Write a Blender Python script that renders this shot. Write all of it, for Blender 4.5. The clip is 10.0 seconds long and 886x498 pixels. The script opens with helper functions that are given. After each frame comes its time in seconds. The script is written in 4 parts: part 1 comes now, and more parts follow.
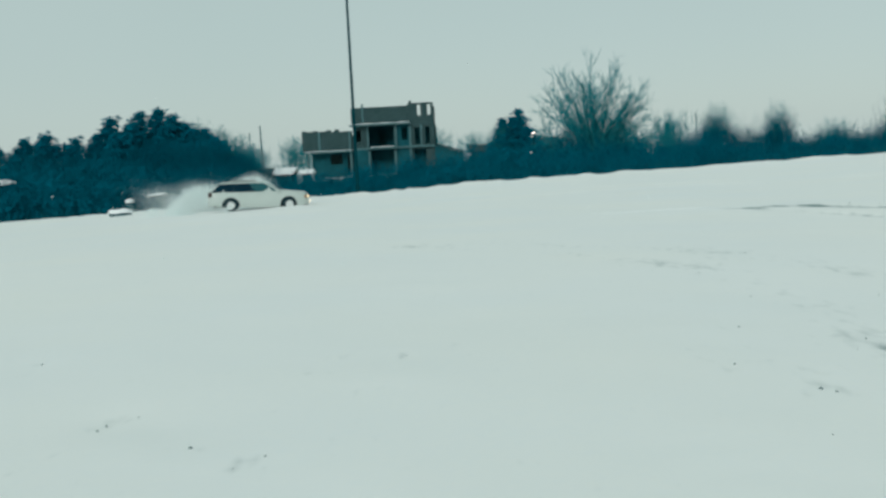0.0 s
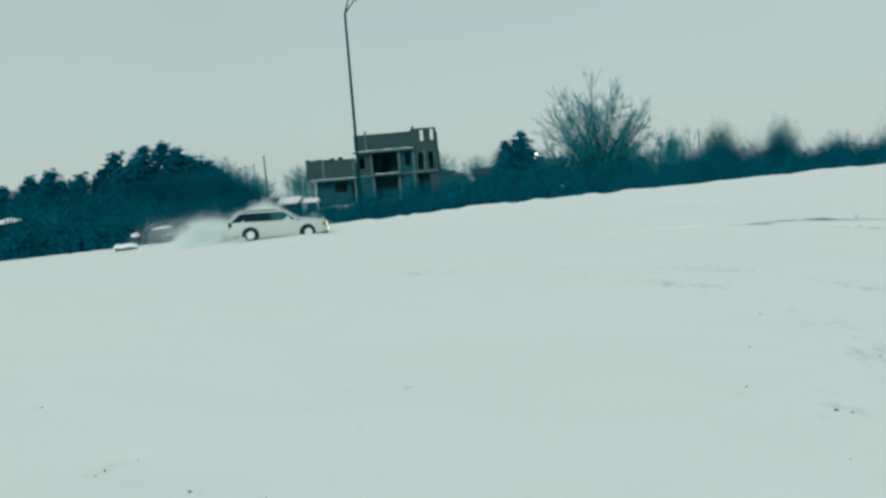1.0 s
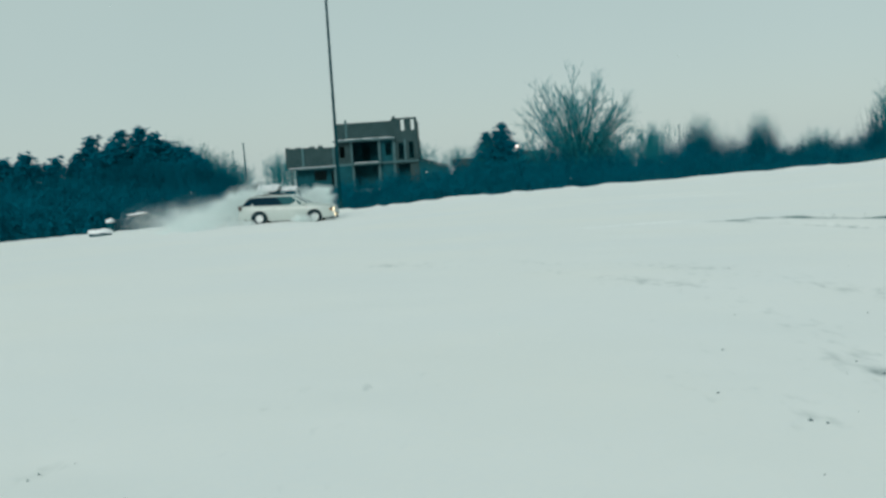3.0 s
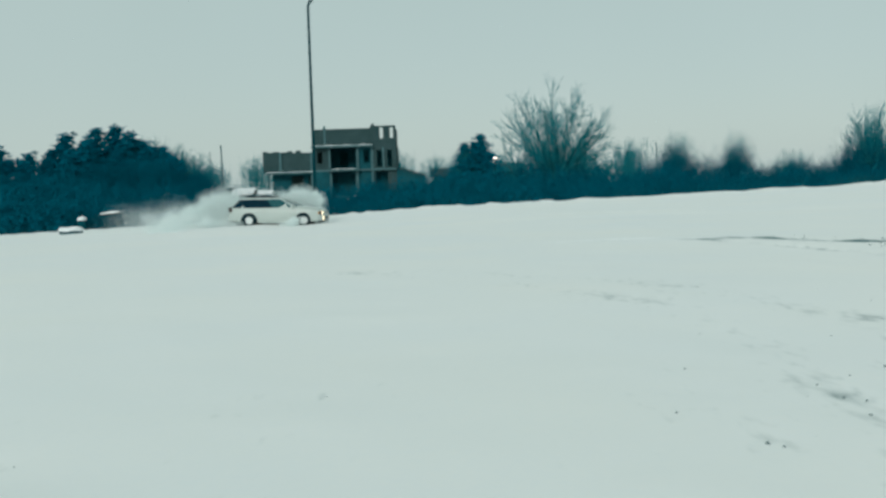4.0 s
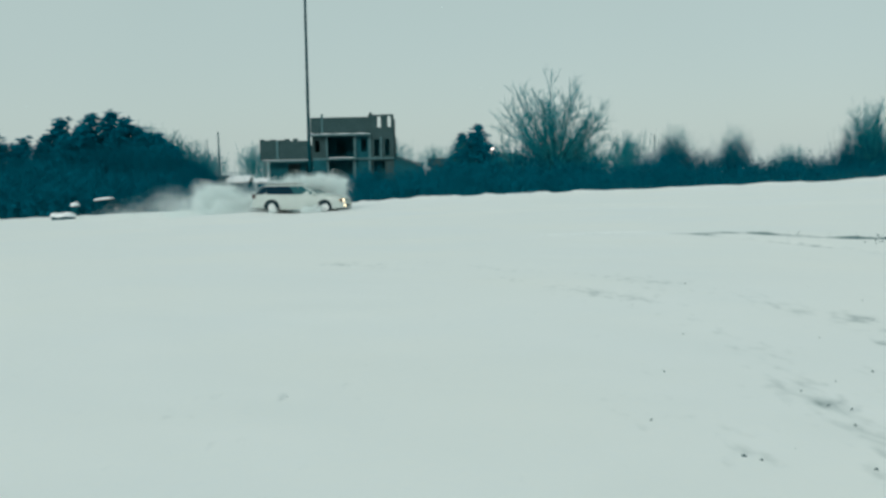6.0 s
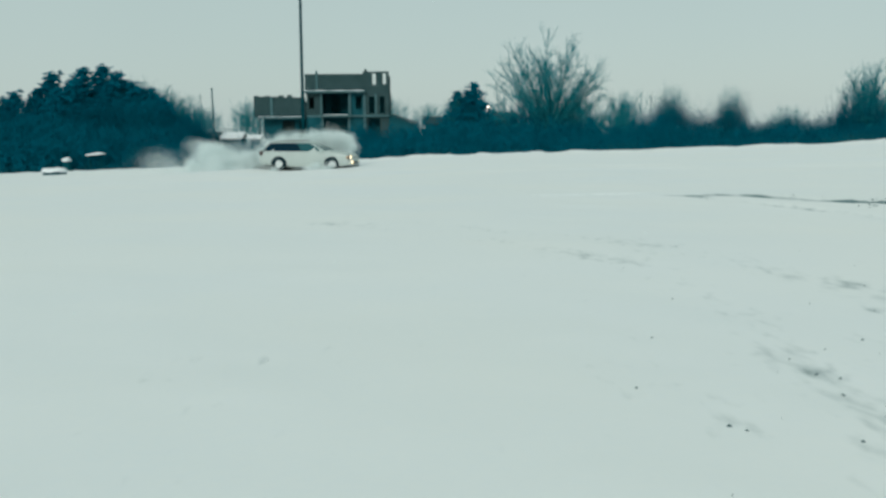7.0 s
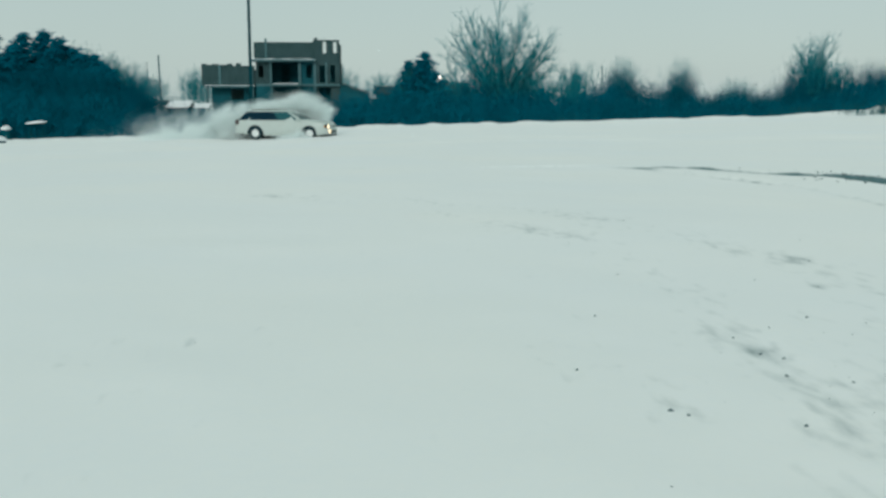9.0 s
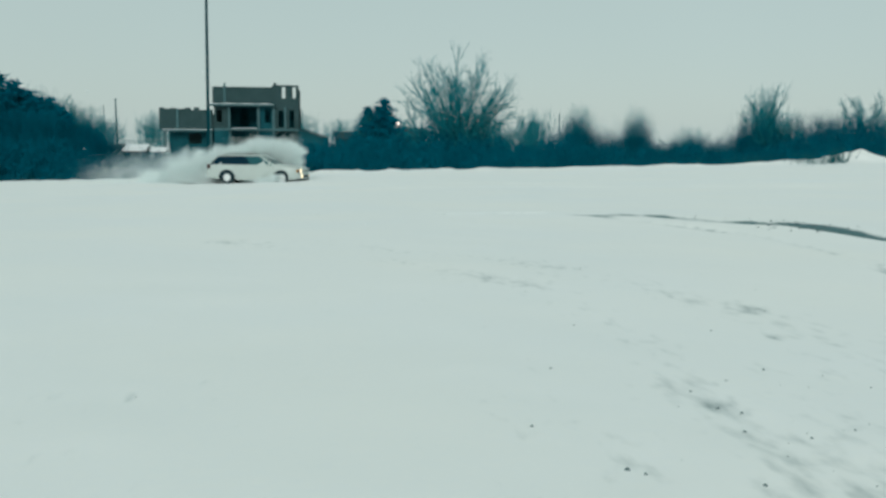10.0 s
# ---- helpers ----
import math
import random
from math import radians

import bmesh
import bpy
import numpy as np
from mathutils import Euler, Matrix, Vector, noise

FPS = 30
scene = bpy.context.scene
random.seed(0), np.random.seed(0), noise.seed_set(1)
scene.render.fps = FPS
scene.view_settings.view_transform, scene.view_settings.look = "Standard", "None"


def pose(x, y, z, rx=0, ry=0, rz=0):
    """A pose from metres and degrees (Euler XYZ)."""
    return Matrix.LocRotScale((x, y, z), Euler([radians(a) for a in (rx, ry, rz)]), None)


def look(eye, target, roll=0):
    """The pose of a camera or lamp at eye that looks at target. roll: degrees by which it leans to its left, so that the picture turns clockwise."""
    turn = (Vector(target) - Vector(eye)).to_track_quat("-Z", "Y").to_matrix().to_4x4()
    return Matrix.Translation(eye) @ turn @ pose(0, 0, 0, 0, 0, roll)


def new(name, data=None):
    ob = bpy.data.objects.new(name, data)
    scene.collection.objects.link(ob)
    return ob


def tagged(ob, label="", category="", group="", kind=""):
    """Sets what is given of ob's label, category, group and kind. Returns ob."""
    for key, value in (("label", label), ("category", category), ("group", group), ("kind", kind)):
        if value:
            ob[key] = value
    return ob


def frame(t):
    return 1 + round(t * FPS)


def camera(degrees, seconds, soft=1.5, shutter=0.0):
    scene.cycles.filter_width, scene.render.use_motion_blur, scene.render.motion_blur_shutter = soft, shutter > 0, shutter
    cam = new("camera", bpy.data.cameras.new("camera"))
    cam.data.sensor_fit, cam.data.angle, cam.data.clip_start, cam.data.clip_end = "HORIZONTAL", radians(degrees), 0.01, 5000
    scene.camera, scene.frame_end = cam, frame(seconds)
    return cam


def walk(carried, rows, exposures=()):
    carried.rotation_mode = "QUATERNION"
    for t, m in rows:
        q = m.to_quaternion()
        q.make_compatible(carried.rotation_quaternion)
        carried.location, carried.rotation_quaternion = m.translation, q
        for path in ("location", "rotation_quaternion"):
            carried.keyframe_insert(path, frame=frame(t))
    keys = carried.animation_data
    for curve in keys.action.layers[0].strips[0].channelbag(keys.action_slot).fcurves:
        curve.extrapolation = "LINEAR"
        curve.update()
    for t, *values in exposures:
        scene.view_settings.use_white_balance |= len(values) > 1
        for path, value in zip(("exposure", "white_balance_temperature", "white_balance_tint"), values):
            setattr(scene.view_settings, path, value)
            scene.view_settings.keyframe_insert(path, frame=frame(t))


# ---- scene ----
cam = camera(48.9, 10.0, soft=2.9)
PATH = [
    (0, (-0.216, -0.024, 1.437), (-0.271, 1.966, 1.246), -2.9),
    (0.5, (-0.208, 0.042, 1.445), (-0.258, 2.034, 1.282), -3.3),
    (1, (-0.179, 0.094, 1.455), (-0.245, 2.088, 1.314), -4.7),
    (1.5, (-0.171, 0.143, 1.46), (-0.237, 2.137, 1.326), -5.2),
    (2, (-0.126, 0.232, 1.461), (-0.183, 2.225, 1.301), -5.4),
    (3.5, (-0.041, 0.437, 1.451), (-0.045, 2.43, 1.288), -2.6),
    (4, (0.018, 0.488, 1.444), (0.042, 2.483, 1.298), -1.7),
    (4.5, (0.067, 0.587, 1.436), (0.124, 2.581, 1.3), -0.6),
    (5, (0.125, 0.656, 1.434), (0.186, 2.651, 1.295), -1.0),
    (5.5, (0.175, 0.724, 1.441), (0.208, 2.719, 1.297), -1.3),
    (7, (0.282, 0.93, 1.462), (0.319, 2.914, 1.211), -0.4),
    (7.5, (0.312, 0.988, 1.468), (0.369, 2.965, 1.17), -0.6),
    (8, (0.336, 1.049, 1.475), (0.417, 3.019, 1.141), -0.8),
    (8.5, (0.36, 1.103, 1.474), (0.466, 3.071, 1.134), -0.7),
    (9, (0.387, 1.171, 1.466), (0.521, 3.142, 1.155), -0.0),
    (9.5, (0.409, 1.22, 1.477), (0.572, 3.194, 1.202), 0.1),
    (10, (0.435, 1.308, 1.483), (0.654, 3.284, 1.264), 0.5),
]
walk(cam, [(t, look(eye, target, roll)) for t, eye, target, roll in PATH])

# ---- world, sun, exposure ----
world = bpy.data.worlds.new("overcast_sky")
scene.world = world
world.use_nodes = True
wn, wl = world.node_tree.nodes, world.node_tree.links
wn.clear()
sky = wn.new("ShaderNodeTexSky")
sky.sky_type, sky.sun_disc = "NISHITA", False
sky.sun_elevation, sky.sun_rotation = radians(28), radians(200)
sky_bg = wn.new("ShaderNodeBackground")
sky_bg.inputs["Strength"].default_value = 0.012
wl.new(sky.outputs["Color"], sky_bg.inputs["Color"])
coord = wn.new("ShaderNodeTexCoord")
split = wn.new("ShaderNodeSeparateXYZ")
wl.new(coord.outputs["Generated"], split.inputs[0])
ramp = wn.new("ShaderNodeValToRGB")
ramp.color_ramp.elements[0].position, ramp.color_ramp.elements[0].color = 0.0, (0.474, 0.582, 0.572, 1)
ramp.color_ramp.elements[1].position, ramp.color_ramp.elements[1].color = 0.9, (0.458, 0.580, 0.545, 1)
e = ramp.color_ramp.elements.new(0.22)
e.color = (0.462, 0.583, 0.546, 1)
wl.new(split.outputs["Z"], ramp.inputs["Fac"])
cloud = wn.new("ShaderNodeTexNoise")
cloud.inputs["Scale"].default_value, cloud.inputs["Detail"].default_value = 2.2, 3.0
cloud_mix = wn.new("ShaderNodeMix")
cloud_mix.data_type, cloud_mix.blend_type = "RGBA", "SOFT_LIGHT"
cloud_mix.inputs[0].default_value = 0.12
wl.new(ramp.outputs["Color"], cloud_mix.inputs[6])
wl.new(cloud.outputs["Fac"], cloud_mix.inputs[7])
cloud_bg = wn.new("ShaderNodeBackground")
cloud_bg.inputs["Strength"].default_value = 0.868
wl.new(cloud_mix.outputs[2], cloud_bg.inputs["Color"])
both = wn.new("ShaderNodeAddShader")
world_out = wn.new("ShaderNodeOutputWorld")
wl.new(sky_bg.outputs[0], both.inputs[0])
wl.new(cloud_bg.outputs[0], both.inputs[1])
wl.new(both.outputs[0], world_out.inputs["Surface"])

sun = new("sun", bpy.data.lights.new("sun", "SUN"))
sun.data.energy, sun.data.angle, sun.data.color = 1.2, radians(14), (1.0, 0.98, 0.93)
sun.matrix_world = look((-20, -50, 34), (0, 20, 0))
scene.view_settings.exposure = 0.0


# ---- materials ----
def material(name, color, rough=0.8, metal=0.0, vary=0.25, scale=6.0, fine=60.0, bump=0.2, bump_size=0.02, tint=None, shine=0.5):
    """A surface with broad stains and fine grain."""
    mat = bpy.data.materials.new(name)
    mat.use_nodes = True
    n, l = mat.node_tree.nodes, mat.node_tree.links
    b = n["Principled BSDF"]
    b.inputs["Roughness"].default_value, b.inputs["Metallic"].default_value = rough, metal
    b.inputs["Specular IOR Level"].default_value = shine
    tc = n.new("ShaderNodeTexCoord")
    big, small = n.new("ShaderNodeTexNoise"), n.new("ShaderNodeTexNoise")
    big.inputs["Scale"].default_value, big.inputs["Detail"].default_value = scale, 4
    small.inputs["Scale"].default_value, small.inputs["Detail"].default_value = fine, 3
    for tex in (big, small):
        l.new(tc.outputs["Object"], tex.inputs["Vector"])
    dark = tuple(c * (1 - vary) for c in color)
    light = tint or tuple(min(1, c * (1 + vary)) for c in color)
    mix = n.new("ShaderNodeMix")
    mix.data_type = "RGBA"
    mix.inputs[6].default_value, mix.inputs[7].default_value = (*dark, 1), (*light, 1)
    add = n.new("ShaderNodeMath")
    add.operation = "MULTIPLY_ADD"
    l.new(small.outputs["Fac"], add.inputs[0])
    add.inputs[1].default_value = 0.4
    scaled = n.new("ShaderNodeMath")
    scaled.operation = "MULTIPLY_ADD"
    l.new(big.outputs["Fac"], scaled.inputs[0])
    scaled.inputs[1].default_value, scaled.inputs[2].default_value = 1.4, -0.4
    l.new(scaled.outputs[0], add.inputs[2])
    l.new(add.outputs[0], mix.inputs[0])
    l.new(mix.outputs[2], b.inputs["Base Color"])
    if bump:
        bp = n.new("ShaderNodeBump")
        bp.inputs["Strength"].default_value, bp.inputs["Distance"].default_value = bump, bump_size
        l.new(small.outputs["Fac"], bp.inputs["Height"])
        l.new(bp.outputs[0], b.inputs["Normal"])
    return mat


def snow_ground_material():
    """Wind-packed snow; a point attribute mixes in bared soil, dead grass and painted footprint shade."""
    mat = material("packed_snow", (0.88, 0.918, 0.945), 0.75, vary=0.04, scale=0.22, fine=14.0, bump=0.10, bump_size=0.02, tint=(0.912, 0.913, 0.885))
    n, l = mat.node_tree.nodes, mat.node_tree.links
    b = n["Principled BSDF"]
    snow_color = b.inputs["Base Color"].links[0].from_socket
    attr = n.new("ShaderNodeAttribute")
    attr.attribute_name = "soil_shade"
    grain = n.new("ShaderNodeTexNoise")
    grain.inputs["Scale"].default_value, grain.inputs["Detail"].default_value = 9.0, 5
    tc = n.new("ShaderNodeTexCoord")
    along = n.new("ShaderNodeMapping")
    along.inputs["Scale"].default_value = (1.0, 0.4, 1.0)
    l.new(tc.outputs["Object"], along.inputs["Vector"])
    l.new(along.outputs[0], grain.inputs["Vector"])
    s = n.new("ShaderNodeMath")
    s.operation = "ADD"
    l.new(attr.outputs["Fac"], s.inputs[0])
    l.new(grain.outputs["Fac"], s.inputs[1])
    cut = n.new("ShaderNodeMapRange")
    cut.interpolation_type = "SMOOTHSTEP"
    cut.inputs["From Min"].default_value, cut.inputs["From Max"].default_value = 0.64, 1.5
    l.new(s.outputs[0], cut.inputs["Value"])
    mix = n.new("ShaderNodeMix")
    mix.data_type = "RGBA"
    l.new(cut.outputs[0], mix.inputs[0])
    l.new(snow_color, mix.inputs[6])
    mix.inputs[7].default_value = (0.055, 0.145, 0.16, 1)
    l.new(mix.outputs[2], b.inputs["Base Color"])
    return mat


def powder_material():
    """Flakes that let half of the light through."""
    mat = material("airborne_snow", (0.90, 0.955, 0.955), 0.9, vary=0.02, scale=2, bump=0, shine=0.1)
    n, l = mat.node_tree.nodes, mat.node_tree.links
    b = n["Principled BSDF"]
    glow = n.new("ShaderNodeBsdfTranslucent")
    glow.inputs["Color"].default_value = (0.92, 0.97, 0.97, 1)
    mix = n.new("ShaderNodeMixShader")
    mix.inputs[0].default_value = 0.55
    l.new(b.outputs[0], mix.inputs[1])
    l.new(glow.outputs[0], mix.inputs[2])
    l.new(mix.outputs[0], n["Material Output"].inputs["Surface"])
    return mat


def glowing(name, color, strength):
    mat = bpy.data.materials.new(name)
    mat.use_nodes = True
    b = mat.node_tree.nodes["Principled BSDF"]
    b.inputs["Base Color"].default_value = (*color, 1)
    b.inputs["Emission Color"].default_value = (*color, 1)
    b.inputs["Emission Strength"].default_value = strength
    return mat


def brick_material():
    mat = material("hollow_brick", (0.025, 0.064, 0.070), 0.9, vary=0.3, scale=0.8, fine=9.0, bump=0.3, bump_size=0.02, tint=(0.042, 0.084, 0.09), shine=0.05)
    n, l = mat.node_tree.nodes, mat.node_tree.links
    b = n["Principled BSDF"]
    col = b.inputs["Base Color"].links[0].from_socket
    tc = n.new("ShaderNodeTexCoord")
    turn = n.new("ShaderNodeMapping")
    turn.inputs["Rotation"].default_value = (radians(90), 0, 0)
    br = n.new("ShaderNodeTexBrick")
    br.inputs["Scale"].default_value = 1.0
    br.inputs["Brick Width"].default_value, br.inputs["Row Height"].default_value, br.inputs["Mortar Size"].default_value = 0.4, 0.22, 0.02
    br.inputs["Mortar"].default_value = (0.066, 0.115, 0.12, 1)
    l.new(tc.outputs["Object"], turn.inputs["Vector"])
    l.new(turn.outputs[0], br.inputs["Vector"])
    l.new(col, br.inputs["Color1"])
    l.new(col, br.inputs["Color2"])
    l.new(br.outputs["Color"], b.inputs["Base Color"])
    return mat


SNOW = snow_ground_material()
SPRAY = powder_material()
SNOWCAP = material("lying_snow", (0.83, 0.86, 0.88), 0.8, vary=0.03, scale=3, fine=25, bump=0.2)
PAINT = material("white_car_paint", (0.46, 0.53, 0.51), 0.3, vary=0.05, scale=3, fine=30, bump=0.03, bump_size=0.003)
CAR_GLASS = material("tinted_car_glass", (0.001, 0.02, 0.036), 0.15, vary=0.2, bump=0, shine=0.1)
FRONT_GLASS = material("lighter_car_glass", (0.012, 0.085, 0.10), 0.15, vary=0.2, bump=0, shine=0.3)
RUBBER = material("wet_rubber", (0.006, 0.03, 0.04), 0.7, vary=0.5, scale=9, bump=0.1, shine=0.2)
DARK = material("black_plastic", (0.006, 0.024, 0.032), 0.6, vary=0.3, scale=8, bump=0.1, shine=0.2)
RIM = material("snow_dusted_alloy", (0.74, 0.78, 0.78), 0.4, 0.2, vary=0.12, scale=9, bump=0.1)
LENS = material("clear_lamp_lens", (0.5, 0.5, 0.48), 0.1, vary=0.1, bump=0)
HEADLIGHT = glowing("lit_headlamp", (1.0, 0.74, 0.42), 4.0)
AMBER = material("amber_lens", (0.55, 0.25, 0.05), 0.25, vary=0.1, bump=0)
TAILRED = material("red_lens", (0.05, 0.03, 0.03), 0.2, vary=0.1, bump=0)
STEEL = material("painted_steel", (0.001, 0.042, 0.055), 0.8, 0.0, vary=0.35, scale=3, fine=40, bump=0.1, shine=0.02)
BRICK = brick_material()
CONCRETE = material("raw_concrete", (0.075, 0.16, 0.175), 0.9, vary=0.3, scale=1.1, fine=12, bump=0.2, shine=0.1)
BARK = material("dark_bark", (0.003, 0.07, 0.092), 0.95, vary=0.35, scale=3, fine=25, bump=0.3, shine=0.02)
TWIG = material("frosted_twigs", (0.012, 0.215, 0.255), 0.95, vary=0.35, scale=0.6, fine=8, bump=0, shine=0.02)
# distance haze is put into the colour of these far twigs
HAZE_TWIG = material("haze_pale_twigs", (0.018, 0.205, 0.235), 0.95, vary=0.25, scale=0.5, fine=6, bump=0, shine=0.02)
BRUSH = material("bare_brush", (0.001, 0.112, 0.166), 0.95, vary=0.25, scale=0.35, fine=5, bump=0, shine=0.0)
NEEDLE = material("pine_needles", (0.001, 0.158, 0.232), 0.9, vary=0.25, scale=0.5, fine=6, bump=0, shine=0.0)
WEED = material("dead_weeds", (0.012, 0.10, 0.115), 0.95, vary=0.4, scale=1.5, fine=9, bump=0, shine=0.05)
WOOD = material("weathered_boards", (0.008, 0.07, 0.09), 0.9, vary=0.4, scale=2, fine=20, bump=0.2, shine=0.1)
ROOFING = material("dark_roofing", (0.012, 0.055, 0.066), 0.8, vary=0.3, scale=1.5, fine=12, bump=0.2, shine=0.2)
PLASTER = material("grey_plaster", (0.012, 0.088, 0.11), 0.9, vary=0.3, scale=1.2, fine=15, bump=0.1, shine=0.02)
CLOD = material("frozen_soil", (0.09, 0.14, 0.15), 0.95, vary=0.4, scale=9, bump=0.3)
LAMPGLOW = glowing("lit_street_light", (1.0, 0.92, 0.8), 5.0)


# ---- mesh helpers ----
def smooth(me):
    me.polygons.foreach_set("use_smooth", [True] * len(me.polygons))
    return me


def mesh_of(name, verts, faces, mat, soft=False):
    me = bpy.data.meshes.new(name)
    me.from_pydata(verts, [], faces)
    me.materials.append(mat)
    me.update()
    return smooth(me) if soft else me


def part(name, bm, mat, parent=None, label="", soft=False):
    """One mesh object out of a bmesh, under its thing."""
    me = bpy.data.meshes.new(name)
    bm.to_mesh(me)
    bm.free()
    me.materials.append(mat)
    if soft:
        smooth(me)
    ob = new(name, me)
    ob.parent = parent
    return tagged(ob, label)


def mesh_part(name, me, parent=None, label="", m=None):
    ob = new(name, me)
    ob.parent = parent
    if m is not None:
        ob.matrix_basis = m
    return tagged(ob, label)


def box_into(bm, x0, y0, z0, x1, y1, z1, bevel=0.0):
    made = bmesh.ops.create_cube(bm, size=1.0)["verts"]
    for v in made:
        v.co = Vector((x0 + (v.co.x + 0.5) * (x1 - x0), y0 + (v.co.y + 0.5) * (y1 - y0), z0 + (v.co.z + 0.5) * (z1 - z0)))
    if bevel:
        edges = {e for v in made for e in v.link_edges}
        bmesh.ops.bevel(bm, geom=list(edges), offset=bevel, segments=2, affect="EDGES", profile=0.6)
    return made


def box(x0, y0, z0, x1, y1, z1, bevel=0.0):
    bm = bmesh.new()
    box_into(bm, x0, y0, z0, x1, y1, z1, bevel)
    return bm


def tube(verts, faces, a, b, ra, rb, sides=4):
    """A tapered stick from a to b, into the two lists."""
    a, b = Vector(a), Vector(b)
    way = (b - a).normalized()
    side = way.orthogonal().normalized()
    up = way.cross(side)
    k = len(verts)
    for c, r in ((a, ra), (b, rb)):
        for i in range(sides):
            w = 2 * math.pi * i / sides
            verts.append(tuple(c + (side * math.cos(w) + up * math.sin(w)) * r))
    for i in range(sides):
        j = (i + 1) % sides
        faces.append((k + i, k + j, k + sides + j, k + sides + i))


def ease(a, b, v):
    """A smooth step from 0 at a to 1 at b."""
    f = np.clip((v - a) / (b - a), 0, 1)
    return f * f * (3 - 2 * f)


# ---- ground ----
EDGE_X = [-120, -28, -17.6, -11, -5.5, 0, 11, 22, 27.5, 31, 36, 120]
EDGE_Z = [-1.8, -1.22, -0.9, -0.67, -0.44, -0.21, 0.02, 0.32, 0.5, 0.6, 0.65, 0.8]
RIM_Y = 57.0

# footprints and clods in the snow: x, y, length, depth
MARKS = [(-1.72, 14.8, 0.5, 0.05), (-1.26, 16.1, 0.7, 0.05), (0.26, 10.4, 0.4, 0.05), (0.69, 8.5, 0.5, 0.04), (1.76, 7.6, 0.4, 0.07),
         (1.41, 6.17, 0.2, 0.07), (1.37, 6.6, 0.5, 0.05), (2.8, 8.3, 0.35, 0.04), (4.96, 11.5, 0.5, 0.06), (4.28, 9.7, 0.25, 0.07),
         (3.86, 8.5, 0.2, 0.07), (3.23, 7.5, 0.25, 0.07), (3.63, 7.25, 0.4, 0.08), (1.79, 5.6, 0.25, 0.07), (1.85, 5.5, 0.25, 0.07),
         (-0.75, 6.89, 0.26, 0.1), (-1.3, 6.7, 0.4, 0.05), (-0.75, 5.95, 0.3, 0.06), (-0.39, 7.2, 0.3, 0.04), (2.58, 7.0, 0.35, 0.08),
         (2.62, 6.6, 0.35, 0.1), (2.67, 6.38, 0.2, 0.1), (2.56, 6.02, 0.3, 0.1), (2.64, 5.87, 0.25, 0.09), (2.66, 5.69, 0.3, 0.08),
         (2.38, 5.24, 0.3, 0.09), (-3.55, 7.2, 0.3, 0.1), (-2.37, 5.48, 0.18, 0.1), (-2.4, 5.25, 0.22, 0.1), (-2.3, 5.57, 0.2, 0.09),
         (-1.65, 4.8, 0.3, 0.08), (-1.34, 4.48, 0.18, 0.09), (-1.22, 4.5, 0.16, 0.09), (-1.21, 6.68, 0.5, 0.04), (-2.52, 4.59, 0.4, 0.05)]
# wheel ruts: points of the line, width, depth, bared soil (on the shallow near ruts also painted shade)
RUTS = [([(5.6, 21.4), (7.0, 21.3), (7.8, 20.0), (8.4, 19.2), (9.0, 18.6), (9.25, 17.2), (9.4, 16.0)], 0.28, 0.05, 0.95),
        ([(5.9, 21.0), (7.1, 18.0), (7.5, 15.8), (7.4, 13.5), (7.0, 11.5)], 0.2, 0.05, 0.5),
        ([(-1.2, 23.0), (0.1, 22.6)], 0.3, 0.05, 0.5), ([(2.8, 22.0), (4.8, 22.0)], 0.2, 0.05, 0.45),
        ([(-1.2, 16.2), (0.0, 15.1), (0.77, 14.1), (1.55, 12.9), (2.07, 11.8), (2.38, 11.4), (2.6, 10.2), (2.65, 9.4), (2.8, 8.3), (2.66, 7.1), (2.69, 6.6)], 0.32, 0.007, 0.26),
        ([(0.2, 16.0), (2.0, 14.1), (2.6, 13.3), (3.1, 12.4), (3.45, 11.7), (3.91, 10.2), (4.1, 9.9), (4.2, 8.8), (4.4, 7.9), (4.3, 6.5)], 0.34, 0.008, 0.26),
        ([(-14, 36), (-6, 40), (4, 41), (14, 38), (24, 36)], 0.5, 0.06, 0.0), ([(-12, 33), (-4, 36.5), (6, 37), (18, 34)], 0.5, 0.06, 0.0)]


def lattice(x, y, seed):
    """Smooth value noise on a plane, 0 to 1."""
    xi, yi = np.floor(x).astype(np.int64), np.floor(y).astype(np.int64)
    fx, fy = x - xi, y - yi
    fx, fy = fx * fx * (3 - 2 * fx), fy * fy * (3 - 2 * fy)

    def h(a, b):
        v = np.sin(a * 127.1 + b * 311.7 + seed * 74.7) * 43758.5453
        return v - np.floor(v)
    return (h(xi, yi) * (1 - fx) + h(xi + 1, yi) * fx) * (1 - fy) + (h(xi, yi + 1) * (1 - fx) + h(xi + 1, yi + 1) * fx) * fy


def rim_y(x):
    return RIM_Y + 0.5 * np.sin(x * 0.23) + 0.3 * np.sin(x * 0.71 + 1)


